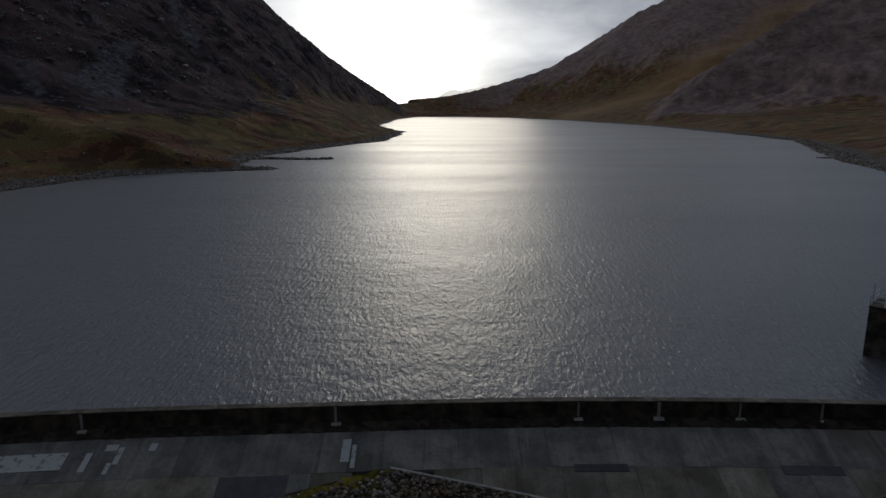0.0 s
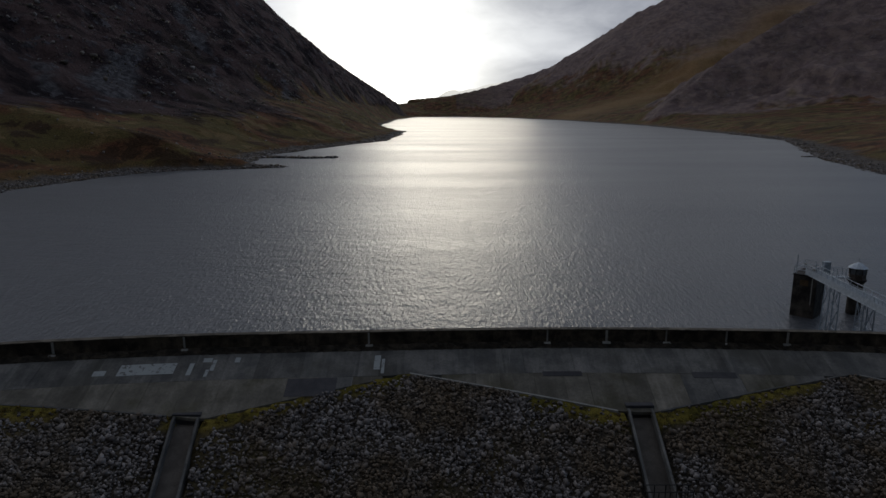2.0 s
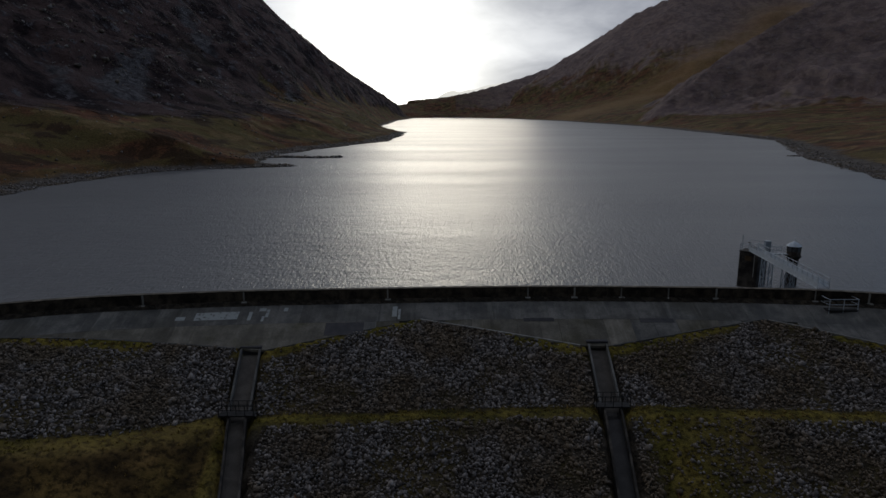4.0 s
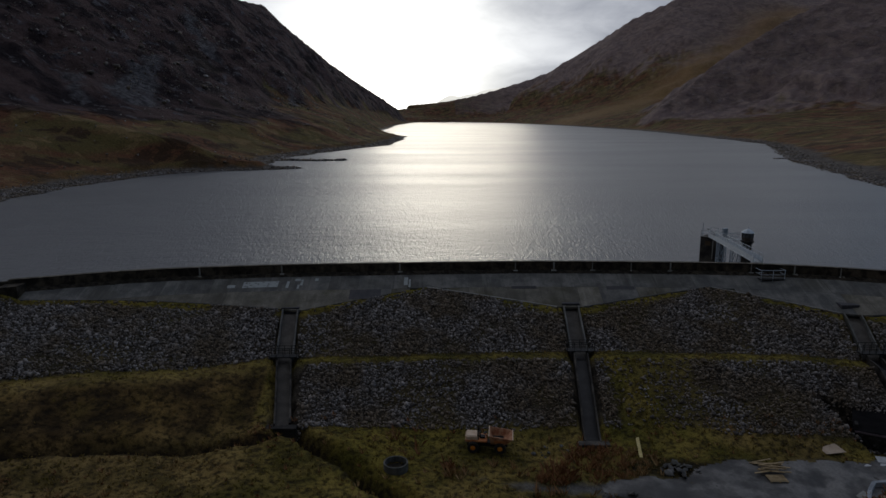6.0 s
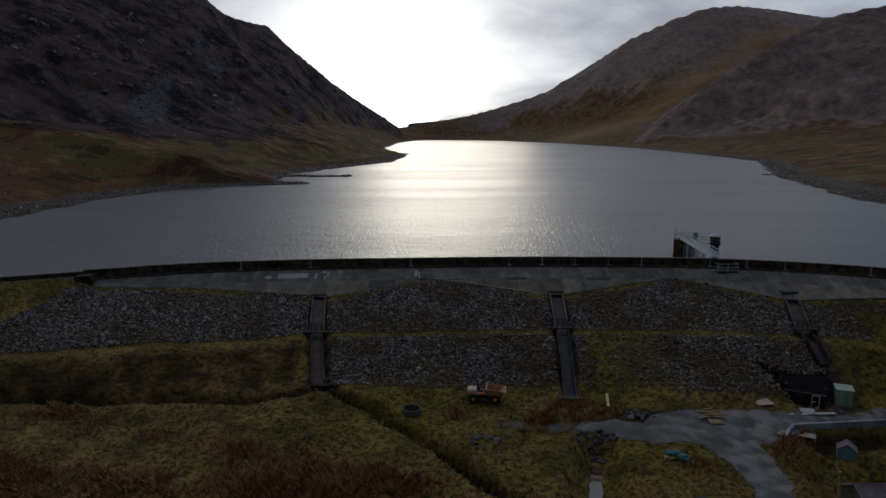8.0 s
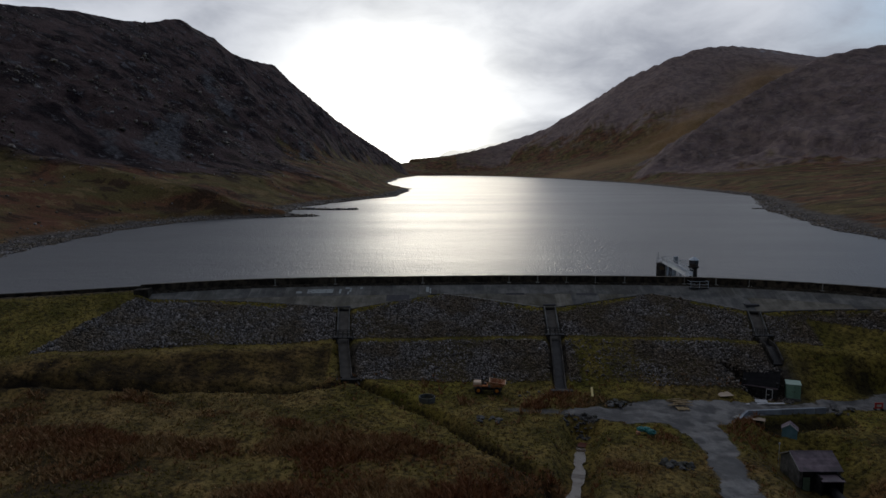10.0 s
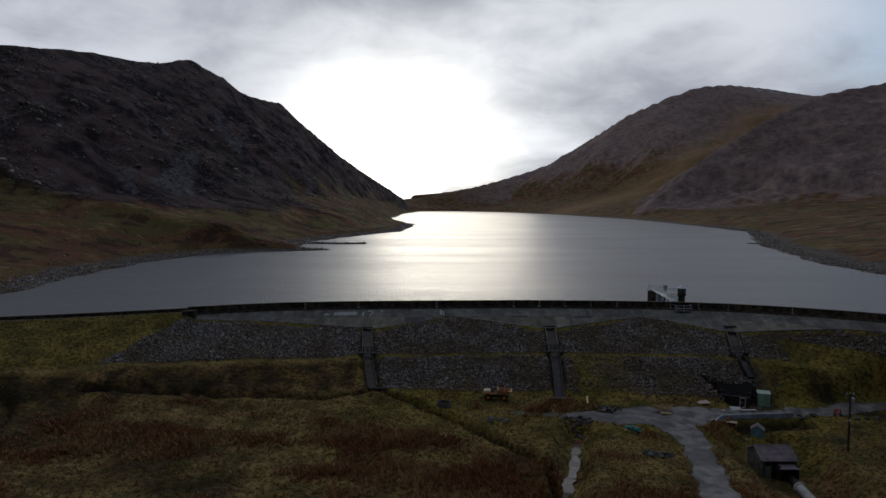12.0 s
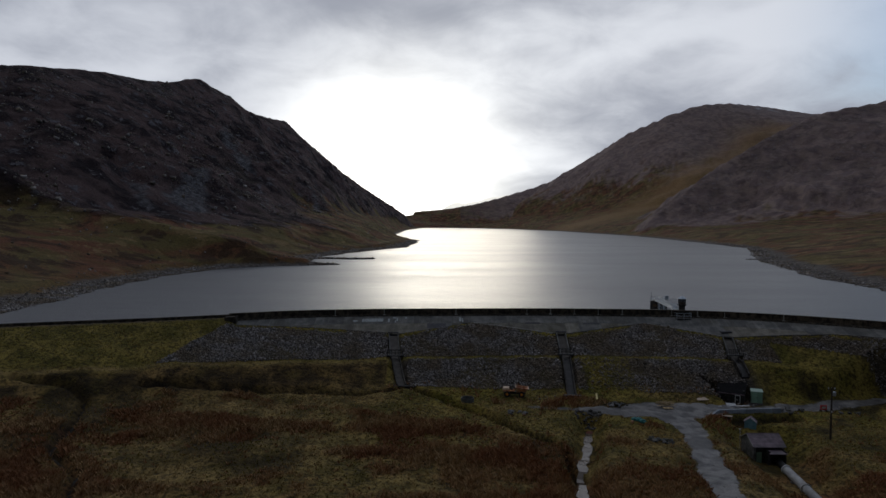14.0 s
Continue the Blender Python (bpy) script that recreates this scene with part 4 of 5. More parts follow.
ROAD = mottled("worn_wet_gravel", (0.060, 0.057, 0.057), (0.27, 0.258, 0.245), 0.5, 0.55, 0, 0.03, (0.045, 0.043, 0.044), 0.4)
road = drape("road", np.arange(12, 92, 0.25), np.arange(-50, 20, 0.25), gravel_mask, 0.03, ROAD)
tagged(road, "rutted grey gravel track and junction with damp patches", "road", kind="structure")


def strip(name, line, half, z_of, mat, label, category):
    bm = bmesh.new()
    rows = []
    for (ax, ay, _), (bx, by, _) in zip(line, line[1:]):
        d = Vector((bx - ax, by - ay)).normalized()
        n = max(2, int(math.hypot(bx - ax, by - ay) / 0.8))
        for i in range(n):
            x, y = ax + (bx - ax) * i / n, ay + (by - ay) * i / n
            w = half * random.uniform(0.65, 1.3)
            x += random.uniform(-0.15, 0.15)
            z = z_of(x, y)
            rows.append((bm.verts.new((x - d.y * w, y + d.x * w, z)), bm.verts.new((x + d.y * w, y - d.x * w, z))))
    for a, b in zip(rows, rows[1:]):
        bm.faces.new((a[0], a[1], b[1], b[0]))
    bmesh.ops.recalc_face_normals(bm, faces=bm.faces[:])
    return tagged(part(name, bm, mat), label, category, kind="structure")


def brook_build(g, pos):
    return (0.13, 0.10, 0.075), g.noise(pos, 2.5, 3.0), 0.05, 0.12


PEATWATER = mottled("peat_water", (0.008, 0.007, 0.006), (0.014, 0.012, 0.010), 0.8, 0.6, 0, 0.01, None, 0.1)
SILT = material("silty_stream_water", brook_build, 0.12, 0.0, 0.5)
strip("stream", STREAM[1:], 0.60, lambda x, y: ground_at(x, y) + 0.14, SILT, "narrow silty stream in a grassy gully", "stream")
RUSTY = mottled("iron_stained_mud", (0.10, 0.016, 0.006), (0.17, 0.036, 0.014), 1.6, 0.5)
strip("seep", [(13.4, -0.4, 0), (13.1, -1.2, 0), (12.8, -2.2, 0)], 0.55, lambda x, y: ground_at(x, y) + 0.10, RUSTY, "rust-red iron seep at the head of the stream", "seep")
strip("brook", BROOK[1:-1], 0.28, lambda x, y: ground_at(x, y) + 0.10, PEATWATER, "dark winding brook in rough moor", "stream")

# ---------- site dumper ----------
ORANGE = mottled("faded_orange_paint", (0.50, 0.16, 0.05), (0.62, 0.26, 0.10), 2.0, 0.5, 0, 0.002, (0.40, 0.30, 0.22))
CREAM = mottled("dusty_cream_paint", (0.62, 0.44, 0.30), (0.72, 0.56, 0.42), 2.0, 0.55)
RUBBER = mottled("dirty_rubber", (0.018, 0.017, 0.016), (0.035, 0.032, 0.028), 4.0, 0.9)
RIM = mottled("orange_rim_paint", (0.70, 0.22, 0.02), (0.80, 0.30, 0.04), 3.0, 0.5)
BLACK = mottled("black_steel", (0.014, 0.014, 0.015), (0.03, 0.03, 0.03), 3.0, 0.5, 0.3)


SKIPPAINT = mottled("scuffed_skip_paint", (0.36, 0.13, 0.06), (0.58, 0.34, 0.20), 2.4, 0.6, 0, 0.004, (0.22, 0.12, 0.07))


def dumper(x, y, turn):
    z = ground_at(x, y) + 0.02
    d = thing("site_dumper", (x, y, z), "orange wheeled site dumper with empty tipping skip, parked on grass", "dumper truck", turn=turn)
    part("chassis", boxed(((-1.9, -0.45, 0.45), (0.2, 0.45, 0.80)), ((0.1, -0.35, 0.42), (1.7, 0.35, 0.72)), bevel=0.04), BLACK, d)
    part("engine_cover", boxed(((-2.05, -0.62, 0.80), (-0.85, 0.62, 1.50)), bevel=0.12), CREAM, d, "pale orange engine cover")
    part("cover_band", boxed(((-2.07, -0.64, 0.92), (-0.95, 0.64, 1.12)), bevel=0.02), ORANGE, d)
    part("fender", boxed(((-1.0, -0.75, 0.95), (-0.1, 0.75, 1.12)), bevel=0.05), ORANGE, d)
    part("seat", boxed(((-0.75, -0.28, 1.1), (-0.3, 0.28, 1.25)), ((-0.82, -0.28, 1.2), (-0.7, 0.28, 1.75)), bevel=0.04), BLACK, d, "black driver's seat")
    bm = bmesh.new()
    for s in (-0.55, 0.55):
        rod(bm, (-0.9, s, 1.0), (-0.9, s, 2.45), 0.05, 8)
    rod(bm, (-0.9, -0.58, 2.45), (-0.9, 0.58, 2.45), 0.05, 8)
    part("roll_bar", bm, BLACK, d)
    bm = bmesh.new()
    rod(bm, (-0.1, 0, 1.0), (-0.28, 0, 1.55), 0.03, 6)
    bmesh.ops.create_cone(bm, cap_ends=True, segments=14, radius1=0.2, radius2=0.2, depth=0.04, matrix=pose(-0.29, 0, 1.57, 0, -20, 0))
    part("steering_wheel", bm, BLACK, d)
    # open skip with thick walls
    bm = bmesh.new()
    outer = [[(0.25, -0.75, 0.85), (1.45, -0.75, 0.80), (1.45, 0.75, 0.80), (0.25, 0.75, 0.85)], [(0.02, -0.98, 1.72), (2.18, -0.98, 1.42), (2.18, 0.98, 1.42), (0.02, 0.98, 1.72)]]
    inner = [[(0.35, -0.66, 0.95), (1.40, -0.66, 0.90), (1.40, 0.66, 0.90), (0.35, 0.66, 0.95)], [(0.10, -0.90, 1.72), (2.08, -0.90, 1.425), (2.08, 0.90, 1.425), (0.10, 0.90, 1.72)]]
    o = [[bm.verts.new(p) for p in r] for r in outer]
    i2 = [[bm.verts.new(p) for p in r] for r in inner]
    bm.faces.new(o[0][::-1]), bm.faces.new(i2[0])
    for j in range(4):
        k2 = (j + 1) % 4
        bm.faces.new((o[0][j], o[0][k2], o[1][k2], o[1][j]))
        bm.faces.new((i2[0][k2], i2[0][j], i2[1][j], i2[1][k2]))
        bm.faces.new((o[1][j], o[1][k2], i2[1][k2], i2[1][j]))
    bmesh.ops.recalc_face_normals(bm, faces=bm.faces[:])
    skip = part("skip", bm, SKIPPAINT, d, "scuffed orange-brown tipping skip")
    part("skip_rim", boxed(((0.0, -1.01, 1.68), (0.09, 1.01, 1.76)), ((2.12, -1.01, 1.38), (2.21, 1.01, 1.46)), bevel=0.01), CREAM, skip, "worn pale rim")
    part("skip_stripe", boxed(((0.5, -0.93, 1.05), (1.5, -0.86, 1.25)), bevel=0.01), ORANGE, skip)
    # black sheet on the floor, standing in for the dim inside of the skip
    part("skip_floor_mud", boxed(((0.4, -0.6, 0.95), (1.35, 0.6, 1.02)), bevel=0.02), BLACK, skip)
    for wx, r in ((-1.35, 0.5), (1.05, 0.5)):
        for s in (-1, 1):
            bm = drum([(r * 0.55, -0.17), (r * 0.9, -0.19), (r, -0.13), (r, 0.13), (r * 0.9, 0.19), (r * 0.55, 0.17)], 20)
            bmesh.ops.transform(bm, matrix=pose(wx, s * 0.78, r, 90, 0, 0), verts=bm.verts[:])
            tyre = part("wheel", bm, RUBBER, d, "muddy black tyre")
            bm = drum([(r * 0.2, -0.20), (r * 0.52, -0.16), (r * 0.56, -0.12), (r * 0.56, 0.12), (r * 0.52, 0.16), (r * 0.2, 0.20)], 16)
            bmesh.ops.transform(bm, matrix=pose(wx, s * 0.78, r, 90, 0, 0), verts=bm.verts[:])
            part("rim", bm, RIM, tyre, "bright orange rim")
    bm = bmesh.new()
    rod(bm, (-0.95, -0.5, 1.5), (-0.95, -0.5, 1.95), 0.04, 8)
    part("exhaust", bm, BLACK, d)


dumper(3.0, 9.4, -6)

# ---------- valve hut, kiosk, shed and pipe house ----------
DARKSTONE = mottled("dark_stone", (0.018, 0.017, 0.017), (0.050, 0.047, 0.044), 2.2, 0.9, 0, 0.05, (0.012, 0.012, 0.012))
FELT = mottled("black_roof_felt", (0.007, 0.007, 0.008), (0.015, 0.014, 0.015), 1.5, 0.95, spec=0.1)
MINT = mottled("mint_green_panel", (0.24, 0.42, 0.30), (0.30, 0.50, 0.36), 0.9, 0.6, 0, 0.003)
MINTTOP = mottled("pale_green_lid", (0.42, 0.58, 0.48), (0.50, 0.64, 0.55), 0.9, 0.6)
BLUE = mottled("faded_blue_boards", (0.10, 0.22, 0.27), (0.15, 0.28, 0.33), 1.4, 0.75, 0, 0.01)
SLATE = mottled("wet_purple_slate", (0.135, 0.098, 0.118), (0.23, 0.175, 0.20), 1.3, 0.55, 0, 0.008, (0.08, 0.07, 0.075))
RUBBLEWALL = mottled("grey_rubble_masonry", (0.075, 0.072, 0.068), (0.17, 0.162, 0.15), 1.8, 0.9, 0, 0.06, (0.05, 0.05, 0.04))
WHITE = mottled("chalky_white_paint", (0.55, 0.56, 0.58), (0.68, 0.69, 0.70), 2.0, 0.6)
GREENDOOR = mottled("dull_green_door_paint", (0.13, 0.20, 0.14), (0.18, 0.26, 0.19), 2.0, 0.6)
TIMBER = mottled("fresh_sawn_timber", (0.36, 0.26, 0.14), (0.50, 0.38, 0.22), 3.0, 0.8, 0, 0.005)
PLY = mottled("weathered_plywood", (0.42, 0.32, 0.23), (0.54, 0.43, 0.33), 1.6, 0.8)

hz = -8.15
hut = thing("valve_hut", (40.65, 13.0, hz), "low dark stone valve hut with black lean-to roof, in the bank", "hut", turn=-28)
hut.scale = (0.82, 0.86, 1.0)
part("wall", boxed(((-2.6, -1.9, -0.6), (2.6, -1.5, 1.75)), bevel=0.03), DARKSTONE, hut, "dark stone front wall")
part("wall", boxed(((-2.6, -1.5, -0.6), (-2.25, 2.6, 2.3)), bevel=0.03), DARKSTONE, hut)
part("wall", boxed(((2.25, -1.5, -0.6), (2.6, 2.6, 2.3)), bevel=0.03), DARKSTONE, hut)
part("wall", boxed(((-2.25, 2.25, -0.6), (2.25, 2.6, 2.9)), bevel=0.03), DARKSTONE, hut)
bm = bmesh.new()
box(bm, (-2.8, -2.2, -0.07), (2.8, 2.9, 0.07), 0.02, pose(0, 0.2, 2.45, 17, 0, 0))
roof = part("roof", bm, FELT, hut, "black felted lean-to roof")
part("lintel", boxed(((-2.6, -2.0, 1.62), (2.6, -1.85, 1.80)), bevel=0.02), SLATE, hut, "grey stone lintel band")
door = part("door", boxed(((0.95, -1.96, -0.02), (1.75, -1.90, 1.5))), BLACK, hut, "dark door leaf in white frame")
for lo, hi in (((0.85, -2.0, 0), (0.95, -1.9, 1.6)), ((1.75, -2.0, 0), (1.85, -1.9, 1.6)), ((0.85, -2.0, 1.5), (1.85, -1.9, 1.62)), ((0.95, -2.0, 0.75), (1.4, -1.93, 0.83))):
    part("door_frame", boxed((lo, hi)), WHITE, door, "white painted frame")
for i in range(26):
    bm = bmesh.new()
    s = random.uniform(0.12, 0.22)
    made = bmesh.ops.create_icosphere(bm, subdivisions=1, radius=s)["verts"]
    for q in made:
        q.co *= random.uniform(0.75, 1.2)
    bmesh.ops.translate(bm, verts=made, vec=(random.uniform(-2.5, 0.7), -1.93, random.uniform(0.1, 1.6)))
    part("stone", bm, DARKSTONE, hut)

kiosk = thing("kiosk", (44.3, 11.6, -7.9), "mint green steel equipment kiosk with pale lid", "kiosk", turn=-20)
part("cabinet", boxed(((-0.85, -0.75, 0.05), (0.85, 0.75, 1.95)), bevel=0.03), MINT, kiosk)
part("plinth", boxed(((-0.95, -0.85, -0.8), (0.95, 0.85, 0.05)), bevel=0.02), SLAB, kiosk)
bm = bmesh.new()
box(bm, (-0.95, -0.85, -0.05), (0.95, 0.85, 0.05), 0.02, pose(0, 0, 2.03, 5, 0, 0))
part("lid", bm, MINTTOP, kiosk, "pale sloping lid")
for s in (-0.42, 0.42):
    leaf = part("door", boxed(((s - 0.39, -0.785, 0.12), (s + 0.39, -0.75, 1.85)), bevel=0.008), MINT, kiosk)
    part("handle", boxed(((s * 0.25 - 0.03, -0.83, 0.9), (s * 0.25 + 0.03, -0.785, 1.1))), BLACK, leaf)

shed = thing("shed", (38.4, 1.0, -9.0), "small pale blue gabled shed with white bargeboards", "shed", turn=-28)
shed.scale = (0.86, 0.60, 0.86)
bm = bmesh.new()
prof = [(-0.95, -0.3), (0.95, -0.3), (0.95, 1.25), (0, 1.95), (-0.95, 1.25)]
f, b = [bm.verts.new((x, -0.9, z)) for x, z in prof], [bm.verts.new((x, 0.9, z)) for x, z in prof]
bm.faces.new(f), bm.faces.new(b[::-1])
for j in range(5):
    bm.faces.new((f[j], b[j], b[(j + 1) % 5], f[(j + 1) % 5]))
bmesh.ops.recalc_face_normals(bm, faces=bm.faces[:])
part("body", bm, BLUE, shed)
for s in (-1, 1):
    bm = bmesh.new()
    box(bm, (-0.66, -1.02, -0.03), (0.66, 1.02, 0.03), 0.01, pose(s * 0.52, 0, 1.64, 0, s * 36.4, 0))
    part("roof_slope", bm, SLATE, shed, "grey felt roof slope")
    bm = bmesh.new()
    box(bm, (-0.66, -1.05, -0.07), (0.66, -1.0, 0.05), 0.0, pose(s * 0.52, 0, 1.64, 0, s * 36.4, 0))
    part("bargeboard", bm, WHITE, shed, "pale bargeboard")
part("door", boxed(((-0.35, -0.94, -0.1), (0.35, -0.9, 1.25))), BLUE, shed)

fl = -10.9
house = thing("pipe_house", (36.4, -7.0, fl), "small stone pipe house with purple slate roof in a hollow", "stone building", turn=0)
house.scale = (0.88, 0.88, 0.94)
prof = [(-2.2, -0.5), (2.2, -0.5), (2.2, 2.6), (0, 3.75), (-2.2, 2.6)]
for x0, x1 in ((-2.45, -2.05), (2.05, 2.45)):
    bm = bmesh.new()
    f, b = [bm.verts.new((x0, y, z)) for y, z in prof], [bm.verts.new((x1, y, z)) for y, z in prof]
    bm.faces.new(f), bm.faces.new(b[::-1])
    for j in range(5):
        bm.faces.new((f[j], b[j], b[(j + 1) % 5], f[(j + 1) % 5]))
    bmesh.ops.recalc_face_normals(bm, faces=bm.faces[:])
    part("gable_wall", bm, RUBBLEWALL, house)
part("back_wall", boxed(((-2.05, 1.8, -0.5), (2.05, 2.2, 2.6)), bevel=0.02), RUBBLEWALL, house)
part("front_wall", boxed(((-2.05, -2.2, -0.5), (2.05, -1.85, 2.5)), bevel=0.02), DARKSTONE, house, "front wall, darker than the gables")
fd = part("door", boxed(((-2.0, -2.27, 0.0), (-1.15, -2.2, 1.75)), bevel=0.01), GREENDOOR, house, "dull green door")
part("door_frame", boxed(((-2.08, -2.25, 0.0), (-2.0, -2.18, 1.85)), ((-1.15, -2.25, 0.0), (-1.07, -2.18, 1.85)), ((-2.08, -2.25, 1.75), (-1.07, -2.18, 1.85))), BLACK, fd)
part("porch_roof", boxed(((-0.6, -3.6, 2.35), (2.1, -2.1, 2.47)), bevel=0.02, m=pose(0, 0, -0.1, 6, 0, 0)), SLATE, house, "flat slate porch roof over the pipe")
part("porch_side", boxed(((1.9, -3.5, -0.5), (2.1, -2.2, 2.2))), DARKSTONE, house)
part("porch_side", boxed(((-0.6, -3.5, -0.5), (-0.4, -2.2, 2.2))), DARKSTONE, house)
for s in (-1, 1):
    rows = 9
    for r in range(rows):
        bm = bmesh.new()
        yy = 0.05 + r * (2.5 / rows)
        zz = 3.86 - yy * (1.15 / 2.2)
        box(bm, (-2.6, -0.17, -0.02), (2.6, 0.17, 0.02), 0.004, pose(0, s * (yy + 0.14), zz - 0.05 + 0.012 * (r % 2), s * -29.5, 0, 0))
        part("slate_course", bm, SLATE, house)
bm = bmesh.new()
rod(bm, (-2.62, 0, 3.86), (2.62, 0, 3.86), 0.09, 8)
part("ridge_tiles", bm, SLATE, house)
part("verge", boxed(((-2.66, -0.06, -0.06), (-2.58, 2.72, 0.04)), m=pose(0, 0, 3.86, -27.6, 0, 0)), PALE, house)
part("verge", boxed(((-2.66, -2.72, -0.06), (-2.58, 0.06, 0.04)), m=pose(0, 0, 3.86, 27.6, 0, 0)), PALE, house)
bm = bmesh.new()
rod(bm, (-2.3, 2.9, 0), (-2.3, 2.9, 3.6), 0.03, 6)
box(bm, (-2.42, 2.8, 3.5), (-2.18, 3.0, 3.72), 0.05)
part("yard_light", bm, WHITE, house, "small white light on a thin post")

PIPEGREY = mottled("pale_coated_pipe", (0.30, 0.30, 0.30), (0.42, 0.42, 0.41), 0.8, 0.6, 0, 0.004, (0.22, 0.21, 0.19))
pipe = thing("pipeline", (37.3, -9.4, -10.3), "large pale steel water pipeline with flanges on concrete saddles", "pipeline")
end = Vector((-3.0, -30.0, -0.9))
unit = end.normalized()
bm = bmesh.new()
rod(bm, (0.2, 1.0, 0), unit * 3.2, 0.50, 24)
part("pipe_stub", bm, BLACK, pipe, "black painted pipe stub")
cut = 3.2
while cut < 30:
    bm = bmesh.new()
    rod(bm, unit * (cut + 0.03), unit * min(cut + 5.8, 30), 0.55, 24)
    seg = part("pipe_section", bm, PIPEGREY, pipe)
    bm = bmesh.new()
    rod(bm, unit * (cut - 0.08), unit * (cut + 0.10), 0.68, 24)
    part("flange", bm, PIPEGREY if cut > 4 else WHITE, seg)
    p = unit * (cut + 3)
    part("saddle", boxed(((p.x - 0.7, p.y - 0.25, p.z - 2.4), (p.x + 0.7, p.y + 0.25, p.z - 0.30)), bevel=0.03), SLAB, pipe)
    cut += 5.85
bm = bmesh.new()
rod(bm, (0.9, 0.4, 0.35), (0.9, 0.4, 0.6), 0.65, 20, 0.55)
bmesh.ops.rotate(bm, verts=bm.verts[:], cent=(0.9, 0.4, 0.5), matrix=Matrix.Rotation(radians(35), 3, "X"))
part("valve_cover", bm, BLACK, pipe, "round dark valve cover")

# ---------- pole, kerb barrier and loose building stuff ----------
POLEWOOD = mottled("tarred_pole_wood", (0.035, 0.026, 0.020), (0.065, 0.05, 0.038), 3.0, 0.9, 0, 0.01)
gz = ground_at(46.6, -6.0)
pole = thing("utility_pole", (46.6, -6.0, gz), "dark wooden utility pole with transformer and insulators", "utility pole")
top = -0.9 - gz
bm = bmesh.new()
rod(bm, (0, 0, -0.5), (0.05, 0, top), 0.15, 10, 0.10)
part("shaft", bm, POLEWOOD, pole)
part("cross_arm", boxed(((-0.55, -0.06, top - 0.35), (0.55, 0.06, top - 0.24))), POLEWOOD, pole)
for s in (-0.45, 0.0, 0.45):
    bm = bmesh.new()
    rod(bm, (s, 0, top - 0.24), (s, 0, top + 0.02), 0.05, 8)
    part("insulator", bm, WHITE, pole, "pale insulator")
part("transformer", boxed(((0.12, -0.2, top - 1.2), (0.55, 0.2, top - 0.6)), bevel=0.04), STEEL, pole, "grey transformer box")
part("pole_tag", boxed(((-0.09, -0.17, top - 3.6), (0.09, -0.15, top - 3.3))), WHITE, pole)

barrier = thing("roadside_kerb", (34.9, 4.6, -7.6), "low pale blue-grey concrete kerb wall along the road", "kerb wall")
BLUEGREY = mottled("bluish_concrete", (0.26, 0.29, 0.33), (0.36, 0.39, 0.43), 0.9, 0.7, 0, 0.006, (0.18, 0.19, 0.2))
path = [(33.2, 2.8), (34.3, 4.3), (35.4, 5.5)] + [(35.4 + 1.5 * i, 5.5 + 0.15 * i) for i in range(1, 8)]
for (ax, ay), (bx, by) in zip(path, path[1:]):
    bm = bmesh.new()
    l, a = math.hypot(bx - ax, by - ay), math.degrees(math.atan2(by - ay, bx - ax))
    z = -8.0
    box(bm, (-l / 2 + 0.012, -0.16, -0.6), (l / 2 - 0.012, 0.16, 0.30), 0.03, Matrix.Translation((-34.9, -4.6, 7.6)) @ pose((ax + bx) / 2, (ay + by) / 2, z + 0.25, 0, 0, a))
    part("block", bm, BLUEGREY, barrier)
    # wall added under the kerb in near-black stone to carry the pit's shade
    if ax > 35:
        bm = bmesh.new()
        box(bm, (-l / 2 + 0.004, -0.10, -2.4), (l / 2 - 0.004, 0.14, -0.6), 0.02, Matrix.Translation((-34.9, -4.6, 7.6)) @ pose((ax + bx) / 2, (ay + by) / 2, z + 0.25, 0, 0, a))
        part("retaining_wall", bm, DARKSTONE, barrier, "stone retaining wall below the kerb, its shade put into the colour")


def lying(name, x, y, size, turn, mat, label, category, lift=0.0, tilt=0.0):
    z = ground_at(x, y) + 0.05 + lift
    bm = bmesh.new()
    box(bm, (-size[0] / 2, -size[1] / 2, 0), (size[0] / 2, size[1] / 2, size[2]), 0.006, pose(0, 0, 0, tilt, 0, 0))
    ob = part(name, bm, mat)
    ob.matrix_world = pose(x, y, z, 0, 0, turn)
    return tagged(ob, label, category)


lying("plank", 16.8, 10.3, (0.30, 5.0, 0.07), -11, mottled("yellow_plank", (0.50, 0.40, 0.16), (0.60, 0.50, 0.24), 2.0, 0.8), "long yellow timber plank lying on the grass", "plank", 0.12)
lying("plywood_sheet", 34.4, 10.2, (2.0, 1.5, 0.03), 10, PLY, "pale plywood sheet lying on the verge", "board", 0.10, 4)
lying("white_sheet", 39.2, 8.85, (5.4, 0.42, 0.05), 2, WHITE, "long white sheet edge lying beside the road", "sheet", 0.06)
lying("white_sheet", 39.0, 9.35, (1.5, 0.9, 0.04), -14, WHITE, "bent white sheet lying beside the road", "sheet", 0.12, 9)
pile = thing("timber_pile", (27.3, 7.2, ground_at(27.3, 7.2)), "loose pile of sawn timber and pallets on gravel", "timber pile")
for i in range(16):
    bm = bmesh.new()
    box(bm, (-random.uniform(0.8, 1.35), -0.07, -0.025), (random.uniform(0.8, 1.35), 0.07, 0.025), 0.004, pose(random.uniform(-0.4, 0.4), random.uniform(-0.7, 0.9), 0.10 + 0.035 * i, random.uniform(-6, 6), random.uniform(-4, 4), random.uniform(-24, 24)))
    part("board", bm, TIMBER, pile)
